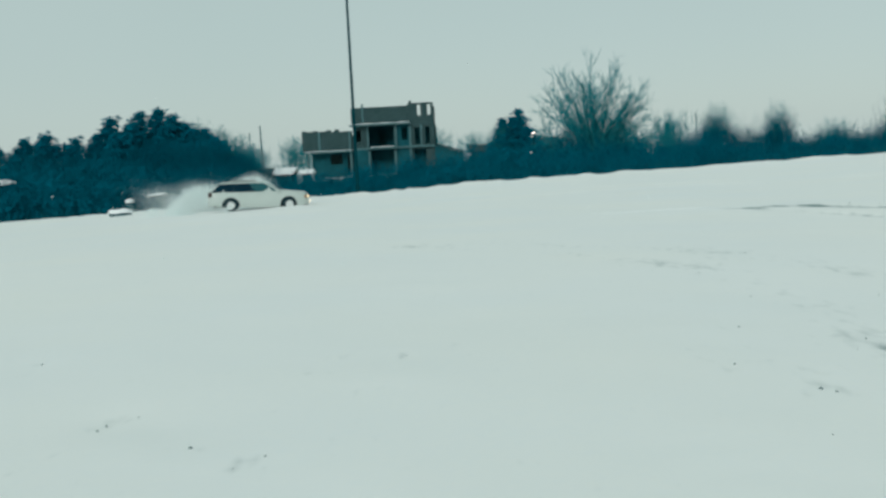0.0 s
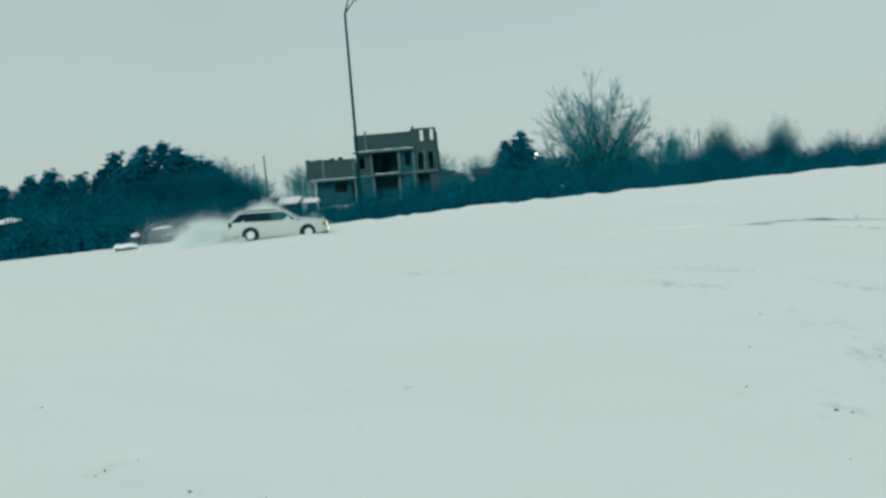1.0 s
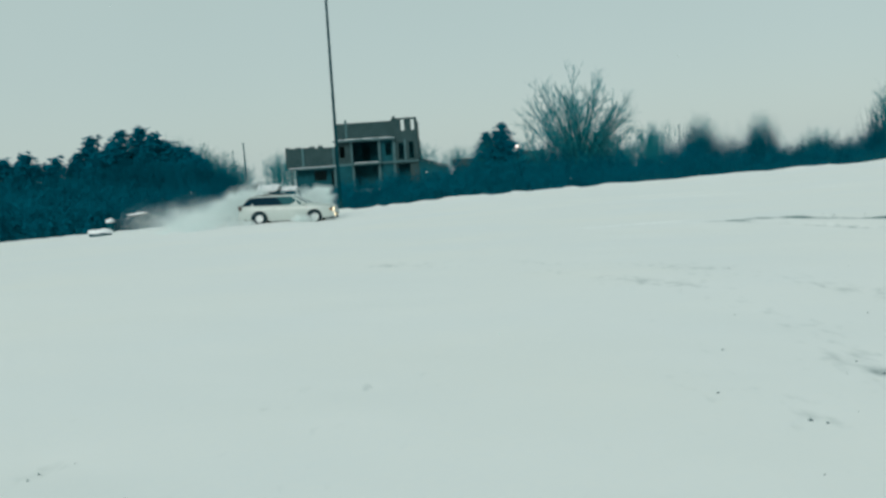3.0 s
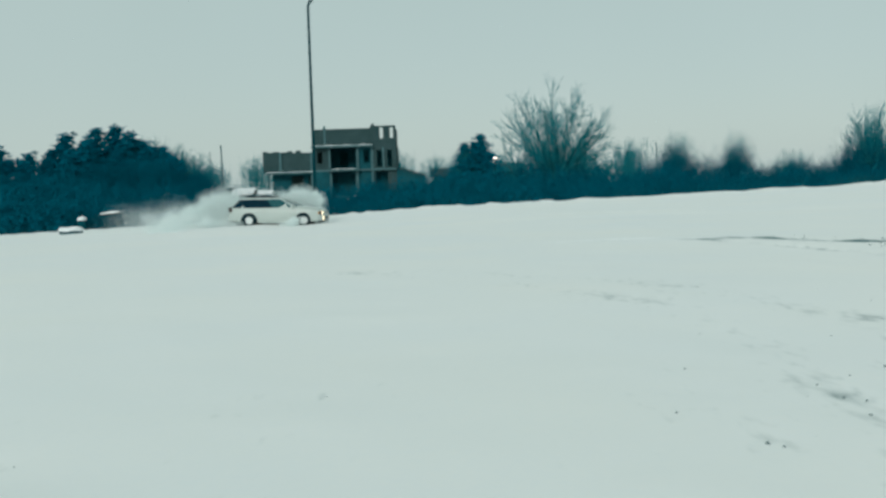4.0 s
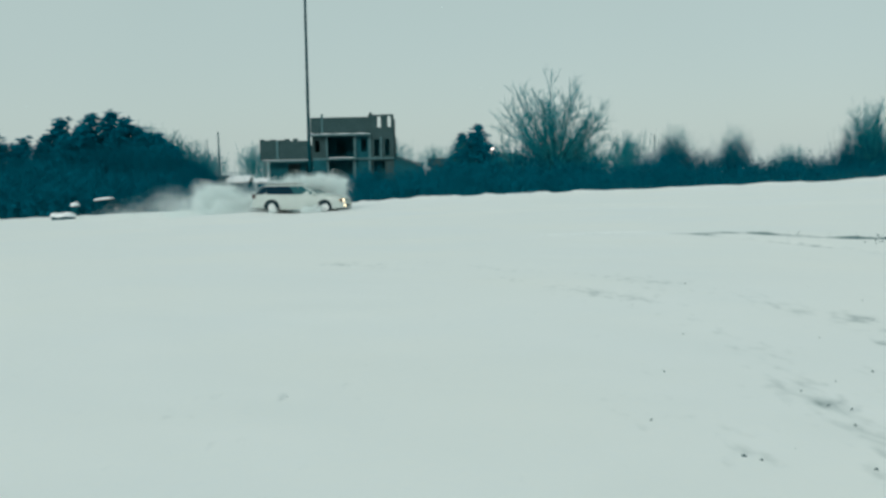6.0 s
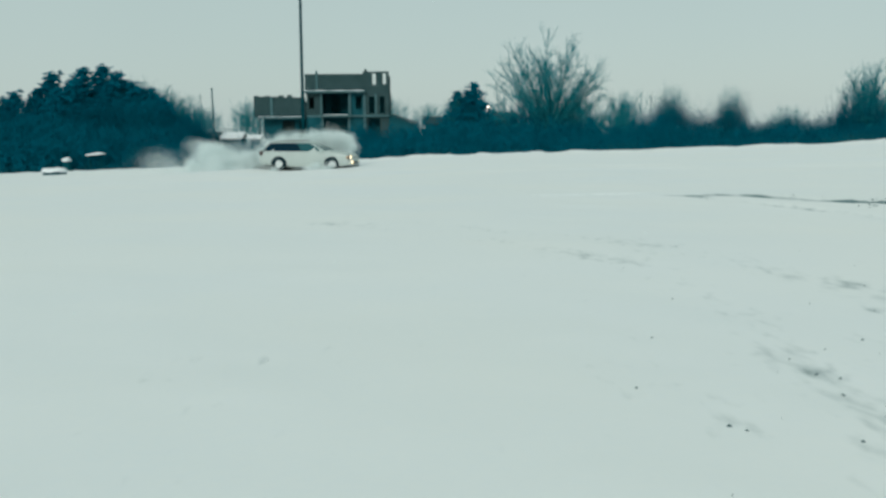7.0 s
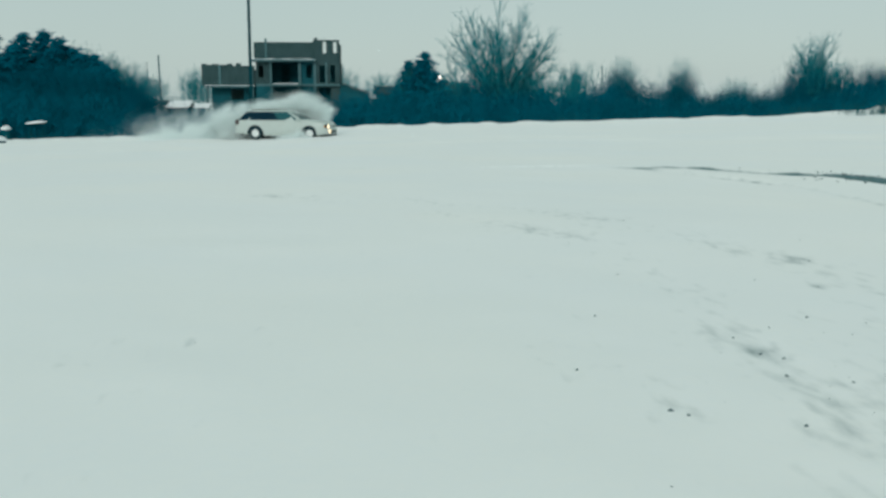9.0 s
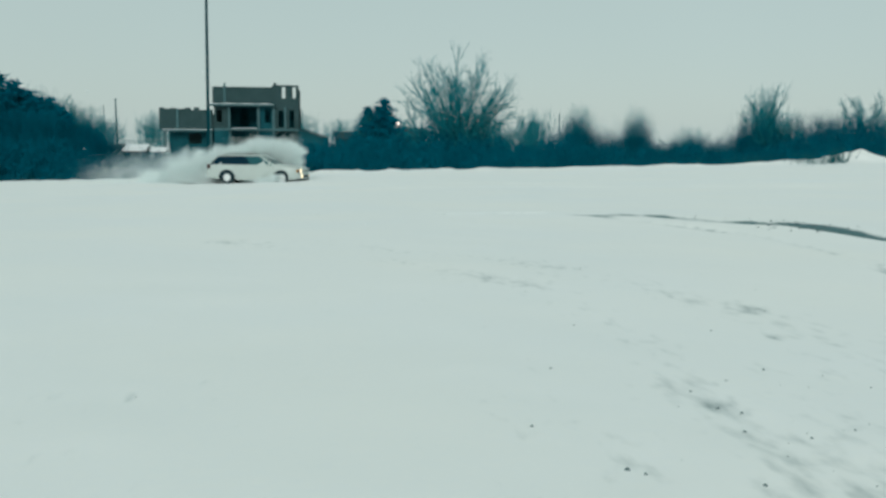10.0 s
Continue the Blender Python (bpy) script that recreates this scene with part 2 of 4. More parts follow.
def level(x, y):
    """Height of the land without ruts."""
    x, y = np.asarray(x, float), np.asarray(y, float)
    top = np.interp(x, EDGE_X, EDGE_Z)
    bank = 0.14 * ease(-8.0, -6.2, x)
    field = (top - bank) * ease(8, 52, y)
    lip = bank * np.exp(-((y - rim_y(x) + 1.0) / 1.6) ** 2) * (0.7 + 0.6 * lattice(x * 0.9, y * 0.7, 3)) + 0.12 * (lattice(x * 2.3, y * 1.1, 4) - 0.4) * np.exp(-((y - rim_y(x) + 0.6) / 1.1) ** 2)
    mound = 0.6 * (0.75 + 0.5 * lattice(x * 1.7, y * 1.7, 23)) * np.exp(-((x - 30.8) / 1.6) ** 2 - ((y - 55.5) / 1.6) ** 2) + 0.1 * np.exp(-((x - 27.8) / 1.2) ** 2 - ((y - 56) / 1.0) ** 2)
    low = -1.9 + 1.4 * ease(66, 112, y) + 0.6 * ease(150, 700, y)
    over = ease(0, 5.0, y - rim_y(x))
    return (field + lip + mound) * (1 - over) + np.minimum(low, field + 0.2) * over


GRID = []


def make_ground():
    xs = np.concatenate([np.linspace(-1600, -60, 30), np.linspace(-58, -12, 110), np.linspace(-11.6, -4.6, 50), np.arange(-4.5, 10.5, 0.078),
                         np.linspace(10.7, 40, 90), np.linspace(41, 60, 20), np.linspace(64, 1600, 30)])
    ys = np.concatenate([np.linspace(-60, 2.4, 30), np.arange(2.5, 12, 0.072), np.linspace(12.05, 24, 130), np.linspace(24.2, 64, 116),
                         np.linspace(65, 130, 40), np.linspace(140, 4000, 40)])
    x, y = np.meshgrid(xs, ys)
    z = level(x, y)
    near = 1 - ease(56, 62, y)
    z += near * (0.05 * (lattice(x * 0.33, y * 0.33, 5) - 0.5) + 0.02 * (lattice(x * 1.3 + 0.3 * y, y * 1.3, 6) - 0.5) + 0.006 * (lattice(x * 4.1, y * 5.1, 7) - 0.5))
    z += ease(62, 66, y) * 0.4 * (lattice(x * 0.3, y * 0.3, 8) - 0.5)
    soil_shade = np.zeros_like(x)
    fleck = lattice(x * 3.3, y * 1.5, 11)
    for mx, my, size, deep in MARKS:
        w = np.exp(-(((x - mx) - 0.12 * (y - my)) / (0.03 + size * 0.26)) ** 2 - ((y - my) / (0.12 + size * 0.5)) ** 2)
        z -= 0.08 * deep * w * (0.4 + 1.2 * fleck)
        # the shade of the dents is painted in here along with a little dirt
        soil_shade += (0.13 + 0.07 * (deep > 0.065)) * w * (0.3 + 1.4 * lattice(x * 8, y * 3.5, 19))
    for line, wide, deep, bare in RUTS:
        dist = np.full_like(x, 9.0)
        for (ax, ay), (bx, by) in zip(line, line[1:]):
            f = np.clip(((x - ax) * (bx - ax) + (y - ay) * (by - ay)) / ((bx - ax) ** 2 + (by - ay) ** 2), 0, 1)
            dist = np.minimum(dist, np.hypot(x - ax - f * (bx - ax), y - ay - f * (by - ay)))
        broken = ease(0.25, 0.7, lattice(x * 0.9, y * 0.6, 13 + len(line)))
        if bare > 1:
            broken = 0.2 + 0.8 * broken
        w = np.exp(-(dist / wide) ** 2) * (0.25 + 0.75 * broken)
        z -= deep * w * (0.5 + fleck)
        z += 0.3 * deep * np.exp(-((dist - 2.0 * wide) / wide) ** 2) * broken
        soil_shade += bare * w * (0.5 + fleck)
    # churned strip that runs to the camera's feet
    strip = np.exp(-((x - 2.72 - 0.45 * (y - 5.1)) / 0.52) ** 6) * (1 - ease(5.6, 7.4, y))
    rough = lattice(x * 6.5, y * 2.6, 17)
    z += strip * (0.014 * (rough - 0.6) + 0.010 * (lattice(x * 13, y * 6, 18) - 0.5))
    soil_shade += strip * (0.13 + 0.22 * ease(0.5, 0.85, rough))
    soil_shade = np.where(y < 9.5, np.minimum(soil_shade, 0.16), soil_shade)
    rng = np.random.default_rng(21)
    specks = [(rng.uniform(1.6, 5.5), rng.uniform(4.6, 13.0)) for _ in range(60)] + [(2.7 + rng.normal(0, 0.45), rng.uniform(4.3, 7.5)) for _ in range(60)] + [(rng.uniform(-4, 8), rng.uniform(4.5, 22)) for _ in range(60)]
    specks = [(mx, my, rng.uniform(0.05, 0.16), rng.uniform(0.02, 0.11)) for mx, my in specks]
    specks += [(mx + rng.normal(0, 0.04), my + rng.normal(0, 0.03), 0.05, 0.14) for mx, my, size, deep in MARKS if deep >= 0.07]
    specks += [(8.36, 19.2, 0.22, 1.3), (9.0, 18.65, 0.25, 1.5), (9.2, 18.1, 0.28, 1.5), (9.32, 17.4, 0.2, 1.2), (7.2, 21.1, 0.25, 0.8), (6.5, 21.3, 0.3, 0.5)]
    for mx, my, size, dark in specks:
        near_it = (np.abs(x - mx) < 0.8) & (np.abs(y - my) < 0.8)
        w = np.exp(-((x[near_it] - mx) / size) ** 2 - ((y[near_it] - my) / (size * 1.8)) ** 2)
        z[near_it] -= 0.004 * w
        soil_shade[near_it] += dark * w
    # the land past the field: weeds through thin snow
    soil_shade += ease(1.5, 5, y - rim_y(x)) * 0.55
    GRID.extend((xs, ys, z))
    n, m = x.shape
    k = np.arange(n * m).reshape(n, m)
    faces = np.stack([k[:-1, :-1], k[:-1, 1:], k[1:, 1:], k[1:, :-1]], -1).reshape(-1, 4)
    me = mesh_of("ground", np.stack([x, y, z], -1).reshape(-1, 3).tolist(), faces.tolist(), SNOW, True)
    me.attributes.new("soil_shade", "FLOAT", "POINT").data.foreach_set("value", soil_shade.reshape(-1).astype(np.float32))
    return tagged(new("ground", me), "snow-covered open field with faint wheel ruts and footprints", "ground", kind="structure")


def height(x, y):
    return float(level(x, y))


def surface(x, y):
    """Height of the finished ground, ruts and all."""
    xs, ys, z = GRID
    i, j = min(max(int(np.searchsorted(xs, x)) - 1, 0), len(xs) - 2), min(max(int(np.searchsorted(ys, y)) - 1, 0), len(ys) - 2)
    a, b = (x - xs[i]) / (xs[i + 1] - xs[i]), (y - ys[j]) / (ys[j + 1] - ys[j])
    return float((z[j, i] * (1 - a) + z[j, i + 1] * a) * (1 - b) + (z[j + 1, i] * (1 - a) + z[j + 1, i + 1] * a) * b)


make_ground()


# ---- the car ----
WHEEL_R, AXLE_R, AXLE_F, TRACK = 0.31, -1.36, 1.30, 0.73


def car_section(x):
    """Half width, sill, belt and the top line of the lower body at x along the car."""
    half = 0.845 - 0.10 * ease(1.55, 2.34, x) - 0.16 * ease(2.1, 2.36, x) - 0.05 * ease(-1.9, -2.32, x) - 0.06 * ease(-2.2, -2.33, x)
    sill = 0.24 + 0.04 * ease(1.9, 2.3, x) + 0.06 * ease(-1.8, -2.3, x)
    belt = 0.93 - 0.12 * ease(0.9, 2.2, x) - 0.06 * ease(1.9, 2.36, x)
    top = 0.97 - 0.10 * ease(0.9, 2.1, x) - 0.12 * ease(2.1, 2.36, x)
    return float(half), float(sill), float(belt), float(top)


def arch(x):
    """The lowest line of the side, raised over the wheels."""
    for axle in (AXLE_R, AXLE_F):
        d = abs(x - axle)
        if d < 0.385:
            return 0.30 + math.sqrt(0.385 ** 2 - d * d)
    return 0.0


def car_body():
    xs = sorted(set([-2.34, -2.32, -2.25, -2.1, -1.9] + [round(a + 0.385 * math.cos(math.pi * i / 14), 4) for a in (AXLE_R, AXLE_F) for i in range(15)]
                    + [round(a + s * 0.3855, 4) for a in (AXLE_R, AXLE_F) for s in (-1, 1)] + [-0.6, -0.3, 0, 0.3, 0.6, 1.8, 1.95, 2.1, 2.2, 2.28, 2.33, 2.36]))
    bm, rows = bmesh.new(), []
    for x in xs:
        half, sill, belt, top = car_section(x)
        low = max(sill, arch(x))
        ring = []
        for s in (-1, 1):
            side = [(half * 0.95, low), (half * 0.995, low + 0.25 * (0.55 - low) + 0.02 if low < 0.5 else low + 0.02), (half, max(low + 0.03, 0.58)), (half * 0.985, max(low + 0.04, 0.74)),
                    (half * 0.965, belt), (half * 0.88, top), (half * 0.5, top + 0.03)]
            pts = [bm.verts.new((x, s * w, z)) for w, z in side]
            ring += pts if s < 0 else [bm.verts.new((x, 0, top + 0.035))] + pts[::-1]
        rows.append(ring)
    for a, b in zip(rows, rows[1:]):
        for i in range(len(a) - 1):
            bm.faces.new((a[i], b[i], b[i + 1], a[i + 1]))
    for end in (rows[0], rows[-1]):
        bm.faces.new(end)
    bmesh.ops.recalc_face_normals(bm, faces=bm.faces)
    return bm


def cabin_point(u, h, s, out=0.0):
    """A point on the cabin: u from the tail (0) to the screen (1), h from belt (0) to roof (1), s the side."""
    lo, hi = -2.27 + u * (1.02 + 2.27), -1.86 + u * (0.22 + 1.86)
    x = lo + (hi - lo) * h
    w = 0.80 + (0.60 - 0.80) * h - 0.04 * ease(-1.6, -2.3, x) - 0.05 * ease(0.3, 1.0, x)
    return Vector((x, s * (float(w) + out), 0.93 + 0.46 * h - 0.02 * float(ease(-1.2, -1.9, x)) * h + out * 0.4))


def car_cabin():
    bm, rows = bmesh.new(), []
    for i in range(13):
        u = i / 12
        ring = [bm.verts.new(cabin_point(u, h, -1)) for h in (0, 0.5, 0.93)]
        e, f = cabin_point(u, 1.0, -1), cabin_point(u, 1.0, 1)
        ring += [bm.verts.new(e + Vector((0, 0.05, 0.025))), bm.verts.new((e + f) / 2 + Vector((0, 0, 0.055))), bm.verts.new(f + Vector((0, -0.05, 0.025)))]
        ring += [bm.verts.new(cabin_point(u, h, 1)) for h in (0.93, 0.5, 0)]
        rows.append(ring)
    for a, b in zip(rows, rows[1:]):
        for i in range(len(a) - 1):
            bm.faces.new((a[i], b[i], b[i + 1], a[i + 1]))
    for end in (rows[0], rows[-1]):
        bm.faces.new(end)
    bmesh.ops.recalc_face_normals(bm, faces=bm.faces)
    return bm


def pane(points, thick):
    """A thin slab from its outline, its back sunk towards the car's middle line."""
    bm = bmesh.new()
    front = [bm.verts.new(p) for p in points]
    back = [bm.verts.new(Vector(p) + thick) for p in points]
    bm.faces.new(front)
    bm.faces.new(back[::-1])
    for i in range(len(front)):
        j = (i + 1) % len(front)
        bm.faces.new((front[i], back[i], back[j], front[j]))
    bmesh.ops.recalc_face_normals(bm, faces=bm.faces)
    return bm


def lathe(profile, steps=28, flip=1):
    """A ring turned about the Y axis from (radius, y) pairs."""
    bm = bmesh.new()
    rings = []
    for i in range(steps):
        w = 2 * math.pi * i / steps
        rings.append([bm.verts.new((r * math.cos(w), y, r * math.sin(w))) for r, y in profile])
    for i in range(steps):
        a, b = rings[i], rings[(i + 1) % steps]
        for j in range(len(profile) - 1):
            bm.faces.new((a[j], a[j + 1], b[j + 1], b[j]))
    bmesh.ops.recalc_face_normals(bm, faces=bm.faces)
    return bm


def make_wheel(car):
    wheel = new("wheel")
    wheel.parent = car
    part("tyre", lathe([(0.19, -0.09), (0.26, -0.10), (0.30, -0.085), (0.31, -0.05), (0.31, 0.05), (0.30, 0.085), (0.26, 0.10), (0.19, 0.09)]), RUBBER, wheel, soft=True)
    rim = lathe([(0.01, -0.05), (0.05, -0.055), (0.06, -0.035), (0.17, -0.03), (0.185, -0.075), (0.20, -0.092), (0.20, 0.09), (0.18, 0.06), (0.02, 0.04)])
    for i in range(6):
        w = 2 * math.pi * i / 6
        made = box_into(rim, 0.03, -0.066, -0.024, 0.185, -0.03, 0.024)
        bmesh.ops.rotate(rim, verts=made, cent=(0, 0, 0), matrix=Matrix.Rotation(w, 3, "Y"))
    part("rim", rim, RIM, wheel, "snow-packed alloy rim")
    return wheel


def make_car():
    car = tagged(new("station_wagon"), "white station wagon with lit headlamps sliding through loose snow", "car")
    body = part("body", car_body(), PAINT, car, soft=True)
    part("cabin", car_cabin(), PAINT, body)
    for s in (-1, 1):
        inward = Vector((0, -s * 0.03, 0))
        for u0, u1, name in ((0.012, 0.3215, "quarter_window"), (0.3225, 0.6285, "rear_door_window"), (0.6295, 0.945, "front_door_window")):
            lowest = 0.05
            pts = [cabin_point(u0, lowest, s, 0.012), cabin_point(u1, lowest, s, 0.012), cabin_point(min(u1, 0.955), 0.93, s, 0.012), cabin_point(u0, 0.93, s, 0.012)]
            part(name, pane(pts, inward), FRONT_GLASS if name == "front_door_window" else CAR_GLASS, car, "clear side glass" if name == "front_door_window" else "dark tinted side glass")
        v, f = [], []
        pr = [cabin_point(u, 1.0, s) + Vector((0, -s * 0.04, z)) for u, z in ((0.12, 0.03), (0.16, 0.085), (0.75, 0.085), (0.80, 0.03))]
        for a, b in zip(pr, pr[1:]):
            tube(v, f, a, b, 0.016, 0.016, 6)
        mesh_part("roof_rail", mesh_of("roof_rail", v, f, TAILRED), car)
        for z0, z1, y0, y1, name in ((0.61, 0.73, 0.42, 0.70, "headlamp"), (0.37, 0.47, 0.50, 0.68, "fog_lamp")):
            bx = 2.27 if name == "headlamp" else 2.36
            lamp = part(name, box(bx - 0.05, min(s * y0, s * y1), z0, bx + 0.06, max(s * y0, s * y1), z1, 0.025), LENS, car)
            r = (0.095 if name == "headlamp" else 0.08) * (1.0 if s < 0 else 0.45)
            bulb = bmesh.new()
            bmesh.ops.create_uvsphere(bulb, u_segments=14, v_segments=8, radius=r)
            for q in bulb.verts:
                q.co = Vector((bx + 0.05 + q.co.x * 0.4, s * (y0 + y1) / 2 + q.co.y, (z0 + z1) / 2 + q.co.z * 0.85))
            part("bulb", bulb, HEADLIGHT, lamp, "glowing warm bulb", soft=True)
        part("lamp_surround", box(2.20, min(s * 0.37, s * 0.745), 0.575, 2.292, max(s * 0.37, s * 0.745), 0.765, 0.02), DARK, car)
        part("indicator", box(2.13, min(s * 0.715, s * 0.765), 0.62, 2.21, max(s * 0.715, s * 0.765), 0.72, 0.01), AMBER, car)
        part("tail_lamp", box(-2.37, min(s * 0.52, s * 0.80), 0.74, -2.20, max(s * 0.52, s * 0.80), 0.97, 0.02), TAILRED, car)
        part("mirror", box(0.72, min(s * 0.82, s * 1.0), 0.93, 0.84, max(s * 0.82, s * 1.0), 1.06, 0.03), PAINT, car)
        part("sill_trim", box(-0.92, min(s * 0.80, s * 0.842), 0.19, 0.86, max(s * 0.80, s * 0.842), 0.26, 0.015), PAINT, car)
        for x in (-0.62, 0.28):
            part("door_handle", box(x - 0.09, min(s * 0.83, s * 0.862), 0.79, x + 0.09, max(s * 0.83, s * 0.862), 0.83, 0.01), PAINT, car)
        for x in (-0.92, -0.02, 0.93):
            part("door_gap", box(x - 0.003, min(s * 0.80, s * 0.846), 0.30, x + 0.003, max(s * 0.80, s * 0.846), 0.90), LENS, car)
    rear_glass = [cabin_point(0, 0.15, -1) + Vector((-0.012, 0.06, 0)), cabin_point(0, 0.15, 1) + Vector((-0.012, -0.06, 0)),
                  cabin_point(0, 0.9, 1) + Vector((-0.012, -0.05, 0)), cabin_point(0, 0.9, -1) + Vector((-0.012, 0.05, 0))]
    part("rear_window", pane(rear_glass, Vector((0.03, 0, 0))), CAR_GLASS, car)
    screen = [cabin_point(1, 0.06, -1) + Vector((0.012, 0.05, 0.01)), cabin_point(1, 0.06, 1) + Vector((0.012, -0.05, 0.01)),
              cabin_point(1, 0.93, 1) + Vector((0.012, -0.05, 0.01)), cabin_point(1, 0.93, -1) + Vector((0.012, 0.05, 0.01))]
    part("windscreen", pane(screen, Vector((-0.03, 0, -0.02))), FRONT_GLASS, car)
    part("grille", box(2.29, -0.38, 0.62, 2.36, 0.38, 0.72, 0.02), DARK, car)
    part("front_bumper", box(2.20, -0.66, 0.27, 2.40, 0.66, 0.58, 0.05), PAINT, car)
    part("bumper_intake", box(2.36, -0.42, 0.34, 2.408, 0.42, 0.46, 0.015), DARK, car)
    part("front_lip", box(2.1, -0.72, 0.20, 2.36, 0.72, 0.27, 0.03), DARK, car)
    part("rear_bumper", box(-2.42, -0.74, 0.30, -2.20, 0.74, 0.60, 0.05), PAINT, car)
    part("number_plate", box(-2.432, -0.26, 0.62, -2.34, 0.26, 0.73, 0.005), LENS, car)
    part("underbody", box(-2.15, -0.70, 0.22, 2.15, 0.70, 0.62, 0.05), DARK, car)
    for axle in (AXLE_R, AXLE_F):
        for s in (-1, 1):
            half = car_section(axle)[0]
            bm, rows = bmesh.new(), []
            for i in range(19):
                w = math.pi * i / 18
                rows.append([bm.verts.new((axle + r * math.cos(w), s * yy, 0.30 + r * math.sin(w))) for r, yy in ((0.305, half - 0.05), (0.305, half + 0.004), (0.40, half + 0.006), (0.40, half - 0.05))])
            for a, b in zip(rows, rows[1:]):
                for i in range(4):
                    bm.faces.new((a[i], b[i], b[(i + 1) % 4], a[(i + 1) % 4]))
            bmesh.ops.recalc_face_normals(bm, faces=bm.faces)
            part("wheel_arch", bm, DARK, car)
    wheels = []
    for axle in (AXLE_R, AXLE_F):
        for s in (-1, 1):
            w = make_wheel(car)
            w.scale = (0.94, 0.94, 0.94)
            wheels.append((w, axle, s))
    for ob in car.children:
        if ob not in [w for w, a, s in wheels]:
            for piece in (ob, *ob.children):
                for v in piece.data.vertices:
                    x = v.co.x if v.co.x < 1.45 else 1.45 + (v.co.x - 1.45) * 0.82
                    v.co = Vector((x * 0.975, v.co.y * 0.97, v.co.z * 0.93))
    return car, wheels


def car_place(t):
    """Middle of the car on the ground, and its heading, at a time."""
    f = t / 10.0
    turn = -16.0 + 26.0 * math.exp(-(max(t, 0.0) / 4.0) ** 1.3)
    y = 44.6 + 2.9 * (1 - math.exp(-(max(t, 0.0) / 3.2) ** 2))
    x = -9.70 + 6.5 * f + 0.16 * f * f
    return x, y, turn


def car_pose(t):
    x, y, turn = car_place(t)
    z = -0.66 + 0.13 * t / 10.0
    return pose(x, y, z, 0, 1.6 - 1.6 * t / 10.0, turn)


# ---- the thrown snow ----
def speck_mesh(name, count, sx, sy, sz, size, seed):
    """A loose cloud of tiny flakes, thick in the middle and thin outside."""
    rng = np.random.default_rng(seed)
    knots = rng.normal(0, 0.75, (9, 3))
    centre = knots[rng.integers(0, 9, count)] + rng.normal(0, 0.55, (count, 3))
    centre *= np.array([sx, sy, sz])
    v = centre[:, None, :] + rng.normal(0, 1, (count, 3, 3)) * (size * rng.uniform(0.6, 1.2, (count, 1, 1)))
    return mesh_of(name, v.reshape(-1, 3).tolist(), np.arange(count * 3).reshape(-1, 3).tolist(), SPRAY)


FRONT_TOP = ((0.6, 0.5), (1.0, 1.2), (1.6, 1.7), (2.2, 1.8), (3.5, 1.85), (5.0, 1.85), (7.0, 2.15), (9.5, 2.5))
REAR_TOP = ((-5.6, 0.5), (-5.0, 1.1), (-4.3, 1.25), (-3.2, 0.75), (-2.2, 1.1), (-1.2, 1.65), (0.4, 1.7), (1.2, 1.15), (2.0, 0.75), (10.0, 0.6))


